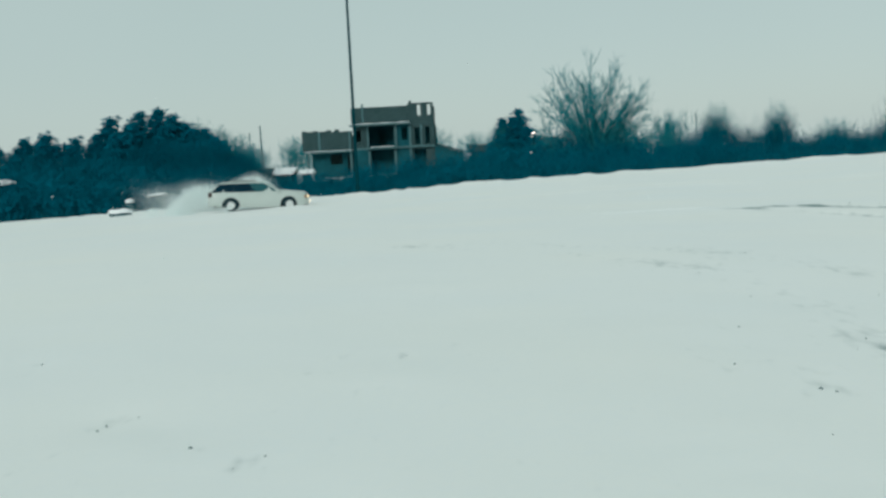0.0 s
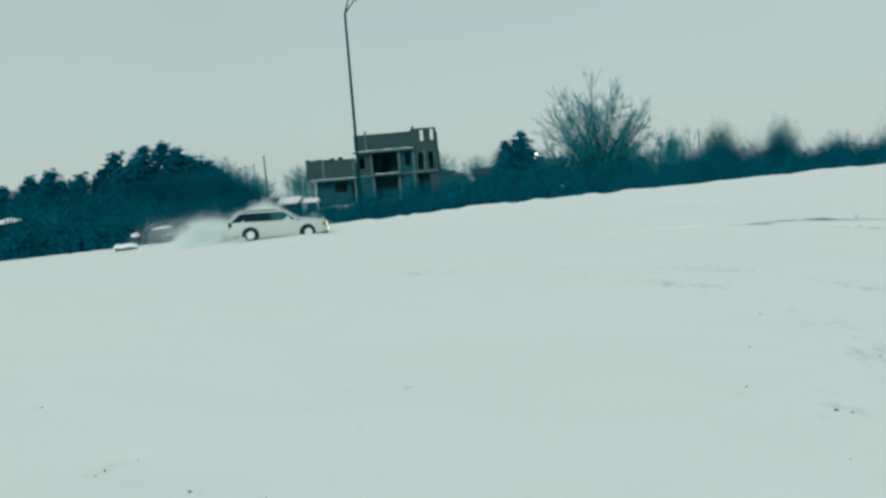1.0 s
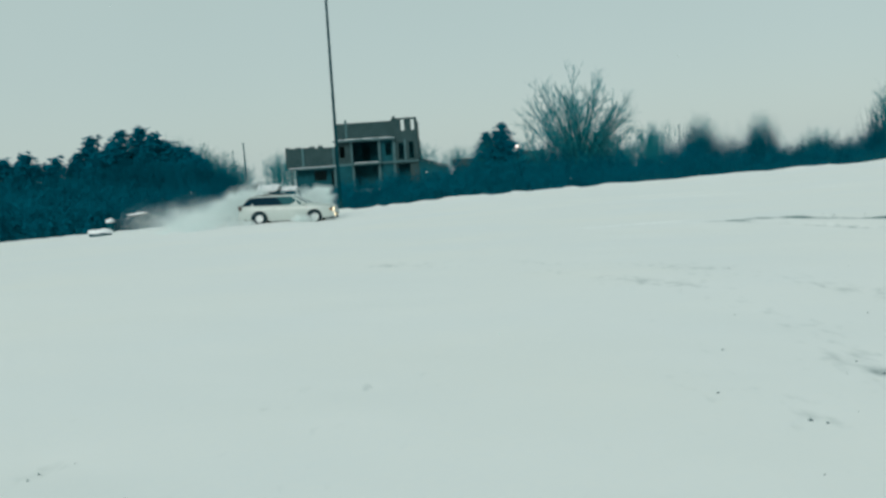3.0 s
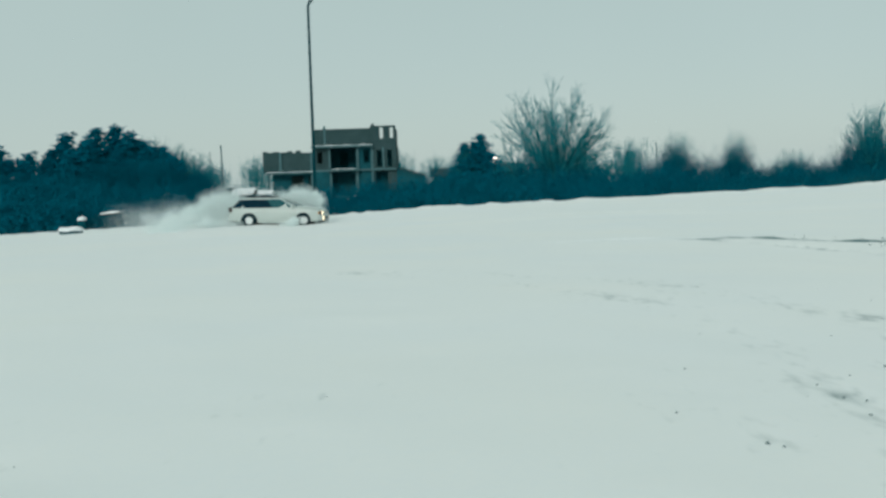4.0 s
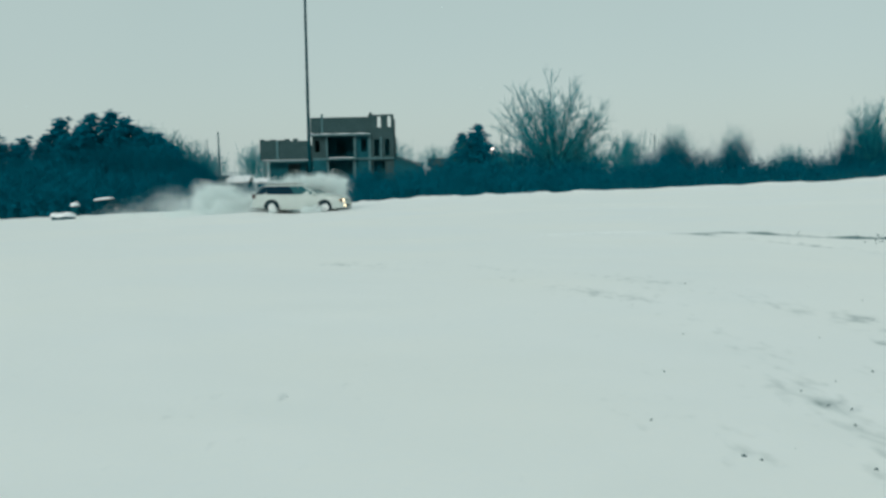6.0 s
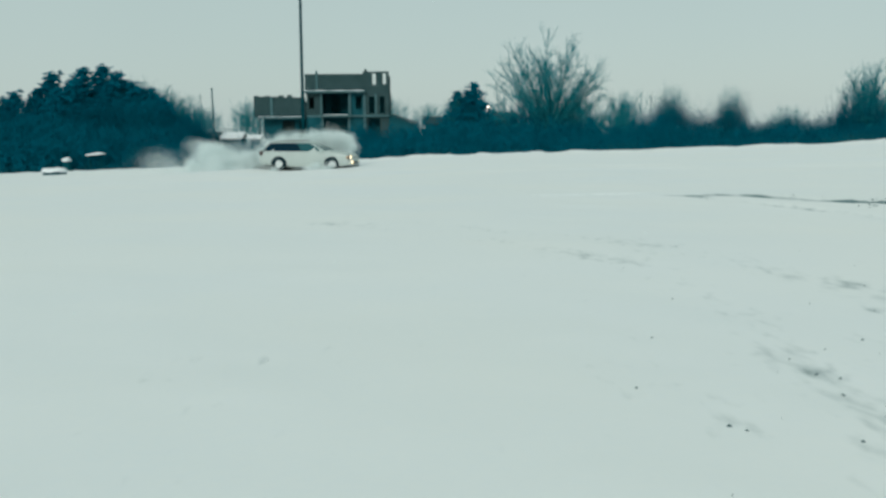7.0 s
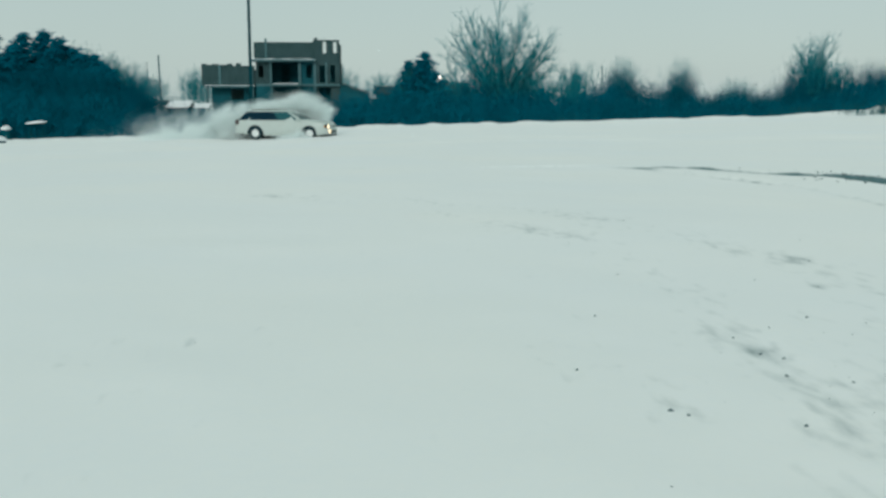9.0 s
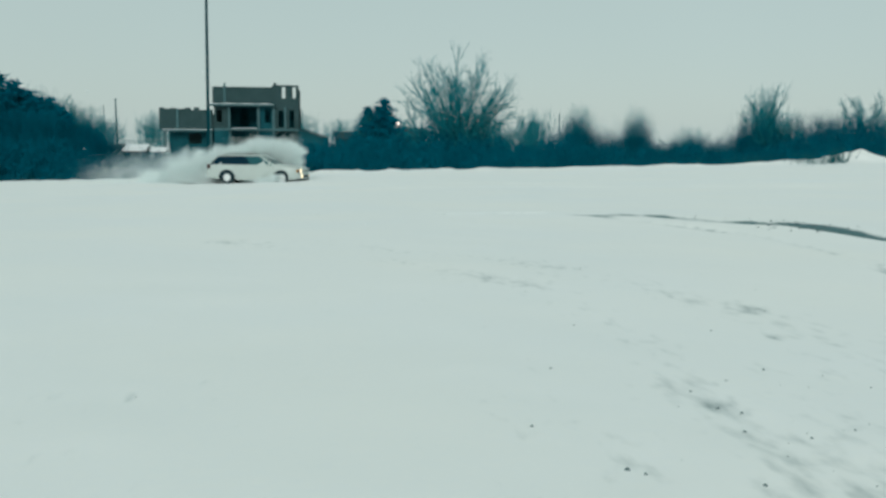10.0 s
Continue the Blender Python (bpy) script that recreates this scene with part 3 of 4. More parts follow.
def make_spray():
    """Clouds of flakes that leave the wheels, rise, hang behind the car and thin out."""
    rng = np.random.default_rng(5)
    spray = tagged(new("snow_spray"), "plume of loose powder snow thrown up by the car's wheels", "snow spray", kind="stuff")
    small = [speck_mesh("plume_small", 1300, 0.15, 0.15, 0.11, 0.0123, 10 + i) for i in range(3)]
    dense = [speck_mesh("plume_dense", 2400, 0.26, 0.26, 0.18, 0.0155, 20 + i) for i in range(3)]
    middle = [speck_mesh("plume_middle", 3000, 0.40, 0.40, 0.26, 0.0125, 30 + i) for i in range(3)]
    thin = [speck_mesh("plume_thin", 3200, 0.75, 0.6, 0.40, 0.0088, 40 + i) for i in range(3)]
    puffs = []

    def throw(b, along, side, up, fwd, out, kind, life, fall=0.004):
        if b + life + 1.6 < 0:
            return
        x, y, turn = car_place(b)
        c, s = math.cos(radians(turn)), math.sin(radians(turn))
        me = kind[int(rng.integers(0, len(kind)))]
        ob = new("powder_puff", me)
        ob.parent = spray
        puffs.append((ob, b, x + c * along - s * side, y + s * along + c * side, up, c * fwd - s * out, s * fwd + c * out + (47.3 - y if side > 0.5 else 0.0), rng.uniform(-40, 40), life, fall))

    born = -5.6
    while born < 9.95:
        at = lambda: born + rng.uniform(0, 0.3)
        # the far front wheel: a fan that leans forward the higher it goes
        for i in range(6):
            b = at()
            if b > 0.6:
                top = float(np.interp(b, [q[0] for q in FRONT_TOP], [q[1] for q in FRONT_TOP]))
                f = rng.uniform(0.03, 1.0) ** 0.42
                kind = small if i < 2 else dense if i < 5 else middle
                reach = (0.12 if i < 2 else -0.12) + 1.15 * f ** 1.5 + rng.normal(0, 0.09) - 2.4 * max(0.0, f - 0.8) * float(ease(6.0, 8.5, b))
                throw(b, rng.uniform(0.95, 1.3), 1.0, (top - (0.2 if i < 2 else 0.34)) * f * rng.uniform(0.95, 1.02), reach, rng.uniform(0.3, 0.9), kind, rng.uniform(2.5, 6.0) if i < 2 else rng.uniform(5.0, 10.0))
        # the sharp leading tip of the fan
        for i in range(3):
            b = at()
            if b > 1.2:
                top = float(np.interp(b, [q[0] for q in FRONT_TOP], [q[1] for q in FRONT_TOP])) * (1 - 0.2 * float(ease(6.5, 9.0, b)))
                f = rng.uniform(0.7, 1.0)
                throw(b, 1.2, 1.0, (top - 0.2) * f, 0.25 + 1.2 * f ** 2, 0.5, small, rng.uniform(1.3, 1.9), 0.02)
        # the far rear wheel
        for i in range(4):
            b = at()
            top = float(np.interp(b, [q[0] for q in REAR_TOP], [q[1] for q in REAR_TOP]))
            if b < 1.6 or i < 2:
                f = math.sqrt(rng.uniform(0.05, 1.0))
                throw(b, rng.uniform(-1.7, -1.2), 1.05, (top - 0.28) * f, 0.15 + (0.85 + 0.7 * float(ease(1.2, 1.6, top))) * f * min(1.0, top) + rng.normal(0, 0.2), rng.uniform(0.1, 0.7), dense if i < 2 else middle, rng.uniform(4.6, 8.2))
        # low snow from the near rear wheel, close behind the tail
        b = at()
        throw(b, rng.uniform(-2.9, -2.4), rng.uniform(-0.6, 0.4), rng.uniform(0.0, 0.45), rng.uniform(-0.4, 0.0), rng.uniform(-0.1, 0.3), small if rng.uniform() < 0.5 else dense, rng.uniform(2.0, 4.5), 0.012)
        # snow ploughed along the near rear wheel
        b = at()
        if b < 7.0:
            throw(b, rng.uniform(-1.6, -0.8), -1.0, rng.uniform(-0.10, 0.05), rng.uniform(0.0, 0.4), 0.0, small, rng.uniform(0.5, 1.2), 0.03)
        # fine mist that lingers
        b = at()
        throw(b, rng.uniform(-3.4, -1.2), 1.0, rng.uniform(0.15, 0.9), rng.uniform(-0.2, 0.4), rng.uniform(0.2, 0.8), thin, rng.uniform(5.5, 8.5))
        # the near front wheel: a short low bow wave over the sill
        for i in range(3):
            b = at()
            if b > 0.7:
                throw(b, rng.uniform(0.55, 1.35), -0.96, rng.uniform(0.0, 0.42) * min(1.0, (b - 0.2) / 2.5), rng.uniform(0.15, 0.55), rng.uniform(-0.15, 0.02), small, rng.uniform(0.6, 1.3), 0.06)
        born += 0.3
    return puffs


def puff_rows(b, px, py, up, fwd, out, spin, life, fall):
    rows = []
    ground = height(px, py)
    first = round(min(max(b, 0.0), 10.0), 1)
    times = sorted(set([round(t, 2) for t in np.arange(0, 10.01, 0.5)] + [first, min(10.0, round(first + 0.2, 1))]))
    for t in times:
        a = t - b
        if a <= 0:
            rows.append((t, pose(px, py, ground - 1.5, 0, 0, spin)))
            continue
        drag = 1 - math.exp(-a / 0.6)
        rise = up * drag - fall * a * a
        sink = 1.7 * float(ease(life - 0.8, life + 2.2, a))
        lift = min(1.0, a / 0.25)
        z = ground - 1.5 + lift * 1.6 + rise - sink
        rows.append((t, pose(px + fwd * drag - 0.02 * a, py + out * drag, z, spin * 0.3 * drag, 0, spin + 25 * drag)))
    return rows


def make_snowflakes():
    """A few large flakes that fall before the camera."""
    rng = np.random.default_rng(33)
    fall = tagged(new("falling_snow"), "a few white snowflakes drifting down through the air", "snowfall", kind="stuff")
    flakes = []
    for _ in range(26):
        v, f = [], []
        for arm in range(3):
            w = math.pi * arm / 3
            d = Vector((math.cos(w), 0.3 * math.sin(w * 2), math.sin(w))) * 0.006
            tube(v, f, -d, d, 0.002, 0.0015, 4)
        ob = new("flake", mesh_of("flake", v, f, SPRAY))
        ob.parent = fall
        y = rng.uniform(5, 12)
        flakes.append((ob, rng.uniform(-0.5, 0.25) * y, y, rng.uniform(0.3, 5.5), rng.uniform(0.22, 0.4), rng.uniform(-0.08, 0.1)))
    return flakes


# ---- street lamp, disc, posts ----
def make_street_lamp():
    x, y = -6.78, 58.6
    z = height(x, y)
    lamp = tagged(new("street_lamp"), "tall dark steel street lamp with two arms at the field's edge", "street lamp")
    lamp.location = (x, y, z)
    top = 11.78 - z
    v, f = [], []
    for a, b, r0, r1 in ((0, 0.9, 0.13, 0.12), (0.9, 4.2, 0.10, 0.092), (4.2, 8.0, 0.09, 0.082), (8.0, top, 0.08, 0.07)):
        tube(v, f, (0, 0, a), (0, 0, b), r0, r1, 12)
    mesh_part("pole", mesh_of("pole", v, f, STEEL, True), lamp)
    part("base_flange", box(-0.2, -0.2, 0, 0.2, 0.2, 0.05, 0.01), STEEL, lamp)
    part("hatch", box(-0.06, -0.14, 0.5, 0.06, -0.1, 0.85, 0.01), STEEL, lamp)
    for rx, ry, rz in ((0.95, -0.3, 0.72), (0.4, 0.45, 1.0)):
        v, f = [], []
        tip = Vector((rx, ry, top + rz))
        bend = Vector((rx * 0.62, ry * 0.62, top + rz * 0.85))
        tube(v, f, (0, 0, top - 0.05), bend, 0.045, 0.04, 8)
        tube(v, f, bend, tip, 0.04, 0.036, 8)
        arm = mesh_part("arm", mesh_of("arm", v, f, STEEL, True), lamp)
        head = bmesh.new()
        bmesh.ops.create_uvsphere(head, u_segments=14, v_segments=8, radius=1)
        for q in head.verts:
            q.co = Vector((q.co.x * 0.34, q.co.y * 0.13, q.co.z * 0.08 if q.co.z > 0 else q.co.z * 0.05))
        bmesh.ops.rotate(head, verts=head.verts, cent=(0, 0, 0), matrix=Matrix.Rotation(math.atan2(ry, rx), 3, "Z"))
        bmesh.ops.translate(head, verts=head.verts, vec=tip + Vector((rx, ry, 0)).normalized() * 0.28)
        part("lamp_head", head, STEEL, arm, soft=True)


def make_well_ring():
    """A low concrete ring under a cap of snow."""
    x, y = -19.05, 52.4
    ring = tagged(new("well_ring"), "low concrete well ring capped with snow in the field", "well")
    ring.matrix_basis = Matrix.Translation((x, y, height(x, y))) @ Matrix.Scale(1.17, 4)
    side = lathe([(0.44, -0.3), (0.50, -0.3), (0.50, 0.03), (0.50, 0.14), (0.48, 0.16), (0.44, 0.16)], 32)
    bmesh.ops.rotate(side, verts=side.verts, cent=(0, 0, 0), matrix=Matrix.Rotation(radians(90), 3, "X"))
    part("ring_wall", side, WOOD, ring, soft=True)
    cap = lathe([(0.001, 0.32), (0.25, 0.315), (0.42, 0.30), (0.53, 0.25), (0.56, 0.18), (0.54, 0.13), (0.2, 0.13)], 32)
    bmesh.ops.rotate(cap, verts=cap.verts, cent=(0, 0, 0), matrix=Matrix.Rotation(radians(90), 3, "X"))
    for q in cap.verts:
        q.co.z += 0.02 * math.sin(q.co.x * 9 + 2 * q.co.y)
    part("snow_cap", cap, SNOWCAP, ring, soft=True)


def make_snowy_things():
    """Snow-capped odds and ends behind the rim."""
    def cap(wide, deep, tall):
        bm = bmesh.new()
        bmesh.ops.create_uvsphere(bm, u_segments=18, v_segments=10, radius=1)
        for q in bm.verts:
            q.co = Vector((q.co.x * wide * (1 + 0.12 * math.sin(5 * q.co.y + 3 * q.co.z)), q.co.y * deep, max(q.co.z, -0.15) * tall * (1 + 0.15 * math.sin(4 * q.co.x))))
        return bm
    for name, category, label, x, y, top, wide, tall in (("stump", "stump", "old tree stump capped with a round heap of snow", -20.95, 59.4, -0.45, 0.26, 0.22),
                                                         ("propped_log", "log", "dark log propped on stakes under lying snow", -19.4, 60.2, -0.12, 0.6, 0.12),
                                                         ("propped_log", "log", "thick log propped on stakes with patchy snow", -31.2, 64.5, 0.95, 1.1, 0.3)):
        z = height(x, y)
        thing = tagged(new(name), label, category)
        thing.matrix_basis = pose(x, y, z, 0, -5 if name == "propped_log" else 0, 0)
        v, f = [], []
        if name == "stump":
            tube(v, f, (0, 0, -0.2), (0, 0, top - z), 0.3, 0.22, 12)
            mesh_part("trunk", mesh_of("trunk", v, f, BARK, True), thing)
        else:
            tube(v, f, (-wide, 0, top - z - 0.04), (wide, 0.1, top - z - 0.04), 0.09, 0.07, 10)
            mesh_part("log", mesh_of("log", v, f, BARK, True), thing)
            for sx in (-0.6, 0.6):
                v, f = [], []
                tube(v, f, (sx * wide - 0.15, 0, -0.1), (sx * wide + 0.06, 0, top - z + 0.05), 0.03, 0.02, 6)
                tube(v, f, (sx * wide + 0.15, 0.1, -0.1), (sx * wide - 0.06, 0.05, top - z + 0.05), 0.03, 0.02, 6)
                mesh_part("stake", mesh_of("stake", v, f, BARK, True), thing)
        c = part("snow_cap", cap(wide, 0.4, tall), SNOWCAP, thing, soft=True)
        c.location = (0, 0, top - z)


def make_posts():
    far = [(-29.3, 140.0, 6.9, 0.13, "tall thin utility pole beyond the trees"), (-30.9, 140.0, 6.0, 0.06, "slender pale pole beyond the trees"), (18.4, 90.0, 3.35, 0.09, "thin leaning wooden post in the hedge"),
           (21.5, 92.0, 4.1, 0.05, "thin bare pole behind the hedge")]
    for x, y, top, r, label in far:
        z = height(x, y) - 0.2
        pole = tagged(new("utility_pole"), label, "pole", "poles beyond the field")
        pole.location = (x, y, z)
        v, f = [], []
        tube(v, f, (0, 0, 0), (-0.12, 0, top - z), r, r * 0.7, 8)
        mesh_part("mast", mesh_of("mast", v, f, BARK), pole)
        part("cap", box(-r - 0.12, -r, top - z - 0.06, r - 0.12, r, top - z + 0.03, 0.01), BARK, pole)
    # the lit lamp behind the fir
    x, y = 6.45, 95.0
    z = height(x, y)
    lamp = tagged(new("street_lamp"), "distant lit street lamp beside a fir", "street lamp")
    lamp.location = (x, y, z)
    v, f = [], []
    tube(v, f, (0, 0, 0), (0, 0, 3.2 - z), 0.06, 0.05, 8)
    mesh_part("pole", mesh_of("pole", v, f, STEEL), lamp)
    glow = bmesh.new()
    bmesh.ops.create_uvsphere(glow, u_segments=12, v_segments=8, radius=0.08)
    bmesh.ops.translate(glow, verts=glow.verts, vec=(0, -0.1, 3.2 - z))
    part("globe", glow, LAMPGLOW, lamp, "glowing white globe", soft=True)


# ---- the unfinished house ----
def wall_bm(x0, x1, z0, z1, y0, y1, holes=()):
    """A wall along x with real openings (x0, z0, x1, z1)."""
    gx = sorted({x0, x1, *(h[0] for h in holes), *(h[2] for h in holes)})
    gz = sorted({z0, z1, *(h[1] for h in holes), *(h[3] for h in holes)})
    bm = bmesh.new()
    for a, b in zip(gx, gx[1:]):
        for c, d in zip(gz, gz[1:]):
            mx, mz = (a + b) / 2, (c + d) / 2
            if not any(h[0] < mx < h[2] and h[1] < mz < h[3] for h in holes):
                box_into(bm, a, y0, c, b, y1, d)
    bmesh.ops.remove_doubles(bm, verts=bm.verts, dist=0.001)
    return bm


def make_house():
    house = tagged(new("unfinished_house"), "unfinished brick house shell with raw concrete slabs and no roof", "house")
    Y = 118.0
    house.location = (0, 0, 0)

    def put(name, bm, mat, label=""):
        part(name, bm, mat, house, label)
    # main block
    put("upper_wall", wall_bm(-13.75, -6.9, 5.62, 7.62, Y, Y + 0.3), BRICK)
    put("tower_wall", wall_bm(-6.9, -3.84, 5.3, 7.88, Y - 0.02, Y + 0.3, [(-5.76, 6.36, -5.36, 7.66), (-4.54, 6.4, -4.16, 7.66)]), BRICK)
    put("upper_side_wall", box(-4.14, Y + 0.3, 5.3, -3.84, Y + 6, 7.5), BRICK)
    put("upper_side_wall", box(-13.75, Y + 0.3, 5.62, -13.45, Y + 6, 7.2), BRICK)
    put("balcony_slab", box(-13.95, Y - 0.9, 5.40, -6.6, Y + 9, 5.62, 0.02), CONCRETE, "pale concrete slab edge")
    lying = bmesh.new()
    bmesh.ops.create_grid(lying, x_segments=40, y_segments=3, size=1.0)
    for q in lying.verts:
        q.co = Vector((-10.27 + q.co.x * 3.63, Y - 0.46 + q.co.y * 0.42, 5.66 + 0.06 * (1 - abs(q.co.y)) + 0.03 * math.sin(q.co.x * 11)))
    for e in bmesh.ops.extrude_face_region(lying, geom=lying.faces[:])["geom"]:
        if isinstance(e, bmesh.types.BMVert):
            e.co.z = 5.625
    bmesh.ops.recalc_face_normals(lying, faces=lying.faces)
    part("lying_snow", lying, SNOWCAP, house, "thin snow on the balcony slab", True)
    put("lying_snow", box(-19.4, Y - 0.46, 2.624, -13.8, Y + 0.08, 2.68, 0.02), SNOWCAP)
    put("lying_snow", box(-11.5, Y - 0.86, 2.804, -8.7, Y - 0.2, 2.87, 0.02), SNOWCAP)
    # inner walls added close behind the openings so they render less black
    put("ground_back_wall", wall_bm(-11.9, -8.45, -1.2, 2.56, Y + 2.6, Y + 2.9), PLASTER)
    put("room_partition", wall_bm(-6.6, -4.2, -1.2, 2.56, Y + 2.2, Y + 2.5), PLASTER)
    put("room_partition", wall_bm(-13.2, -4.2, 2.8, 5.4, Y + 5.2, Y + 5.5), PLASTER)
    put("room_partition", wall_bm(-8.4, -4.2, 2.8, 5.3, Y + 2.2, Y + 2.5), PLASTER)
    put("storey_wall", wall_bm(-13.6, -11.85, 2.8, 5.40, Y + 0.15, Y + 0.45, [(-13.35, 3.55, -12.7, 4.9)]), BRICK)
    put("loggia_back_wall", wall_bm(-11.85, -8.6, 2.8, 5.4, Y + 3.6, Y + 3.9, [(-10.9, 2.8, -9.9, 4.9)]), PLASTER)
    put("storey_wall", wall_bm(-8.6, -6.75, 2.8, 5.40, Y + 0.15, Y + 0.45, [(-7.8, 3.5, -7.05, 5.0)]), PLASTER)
    put("storey_wall", wall_bm(-6.75, -3.84, 2.8, 5.30, Y - 0.02, Y + 0.3, [(-6.2, 3.0, -5.5, 4.95), (-4.95, 3.0, -4.35, 5.0)]), BRICK)
    put("storey_slab", box(-12.1, Y - 0.9, 2.58, -8.3, Y + 9, 2.8, 0.02), CONCRETE)
    put("storey_slab", box(-8.3, Y - 0.25, 2.56, -3.84, Y + 9, 2.8, 0.02), CONCRETE)
    put("storey_slab", box(-13.6, Y + 0.15, 2.56, -12.1, Y + 9, 2.8), CONCRETE)
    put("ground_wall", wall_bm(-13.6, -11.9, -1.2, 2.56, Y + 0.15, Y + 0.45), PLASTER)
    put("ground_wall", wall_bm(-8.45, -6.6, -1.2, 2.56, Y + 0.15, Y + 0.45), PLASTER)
    put("ground_wall", wall_bm(-6.6, -3.84, -1.2, 2.56, Y + 0.2, Y + 0.5, [(-6.35, -0.4, -4.9, 2.4)]), BRICK)
    put("back_wall", box(-13.6, Y + 8.6, -1.2, -3.84, Y + 8.9, 5.4), BRICK)
    put("side_wall", box(-4.14, Y + 0.5, -1.2, -3.86, Y + 8.6, 5.3), BRICK)
    put("side_wall", box(-13.58, Y + 0.45, -1.2, -13.3, Y + 8.6, 5.4), BRICK)
    for x, z0, z1, w, mat in ((-11.75, -1.2, 2.58, 0.26, CONCRETE), (-8.6, -1.2, 2.56, 0.3, CONCRETE), (-11.85, 2.8, 5.4, 0.24, CONCRETE), (-8.5, 2.8, 5.4, 0.3, CONCRETE),
                              (-6.75, -1.2, 5.4, 0.26, CONCRETE), (-5.4, 2.8, 5.3, 0.22, CONCRETE), (-12.35, 5.62, 8.02, 0.22, CONCRETE), (-6.55, 7.88, 8.15, 0.3, BRICK)):
        put("column", box(x - w / 2, Y - 0.14, z0, x + w / 2, Y + 0.14, z1, 0.01), mat)
    put("low_wing_roof", pane([Vector((-3.83, Y - 0.2, 3.0)), Vector((-0.4, Y - 0.2, 1.9)), Vector((-0.4, Y + 7, 1.9)), Vector((-3.83, Y + 7, 3.0))], Vector((0, 0, -0.25))), ROOFING)
    put("low_wing_wall", pane([Vector((-3.83, Y + 0.1, -1.2)), Vector((-0.5, Y + 0.1, -1.2)), Vector((-0.5, Y + 0.1, 1.66)), Vector((-3.83, Y + 0.1, 2.72))], Vector((0, 6.4, 0))), PLASTER)
    # left block
    put("wing_wall", wall_bm(-19.85, -13.76, 2.62, 4.92, Y + 0.1, Y + 0.4), BRICK)
    put("wing_wall_cap", wall_bm(-19.85, -16.3, 4.92, 5.02, Y + 0.1, Y + 0.4), BRICK)
    put("wing_side_wall", box(-19.85, Y + 0.4, 2.62, -19.55, Y + 8, 4.8), BRICK)
    put("wing_slab", box(-19.5, Y - 0.5, 2.42, -13.76, Y + 8, 2.62, 0.02), CONCRETE)
    put("wing_ground_wall", wall_bm(-18.9, -13.76, -1.2, 2.42, Y + 1.2, Y + 1.5, [(-16.7, 1.0, -15.2, 2.2), (-14.6, -0.6, -13.9, 2.0)]), PLASTER)
    put("wing_back_wall", box(-19.5, Y + 7.6, -1.2, -13.76, Y + 7.9, 4.6), BRICK)
    for x, z0, z1 in ((-19.2, -1.2, 2.42), (-17.75, 2.62, 5.0), (-14.0, -1.2, 2.42), (-14.05, 2.62, 4.95)):
        put("column", box(x - 0.13, Y - 0.1, z0, x + 0.13, Y + 0.16, z1, 0.01), CONCRETE)
    for x0, x1, dz in ((-19.85, -19.3, 0.12), (-18.6, -17.9, 0.09), (-16.9, -16.3, 0.14)):
        put("top_course", box(x0, Y + 0.11, 5.02, x1, Y + 0.39, 5.02 + dz, 0.02), BRICK)
    put("rubble_heap", box(-15.9, Y + 0.1, 4.92, -15.3, Y + 0.4, 5.2, 0.06), BRICK)


def make_shed(name, x0, x1, y0, y1, top, rise, label, snowy=True, body=WOOD):
    """A small gabled outbuilding."""
    z = height((x0 + x1) / 2, y0) - 0.2
    shed = tagged(new(name), label, "shed" if name == "shed" else "house")
    part("wall", box(x0, y0, z, x1, y1, top), body, shed)
    my = (y0 + y1) / 2
    for a, b in ((y0 - 0.3, my), (y1 + 0.3, my)):
        pts = [Vector((x0 - 0.3, a, top - 0.1)), Vector((x1 + 0.3, a, top - 0.1)), Vector((x1 + 0.3, b, top + rise)), Vector((x0 - 0.3, b, top + rise))]
        part("roof", pane(pts, Vector((0, 0, 0.14))), SNOWCAP if snowy else ROOFING, shed)


# ---- trees and brush ----
def bend(a, c, b, n):
    """Points along a curve from a to b that is pulled towards c."""
    return [a * (1 - f) ** 2 + c * 2 * f * (1 - f) + b * f * f for f in (i / n for i in range(n + 1))]


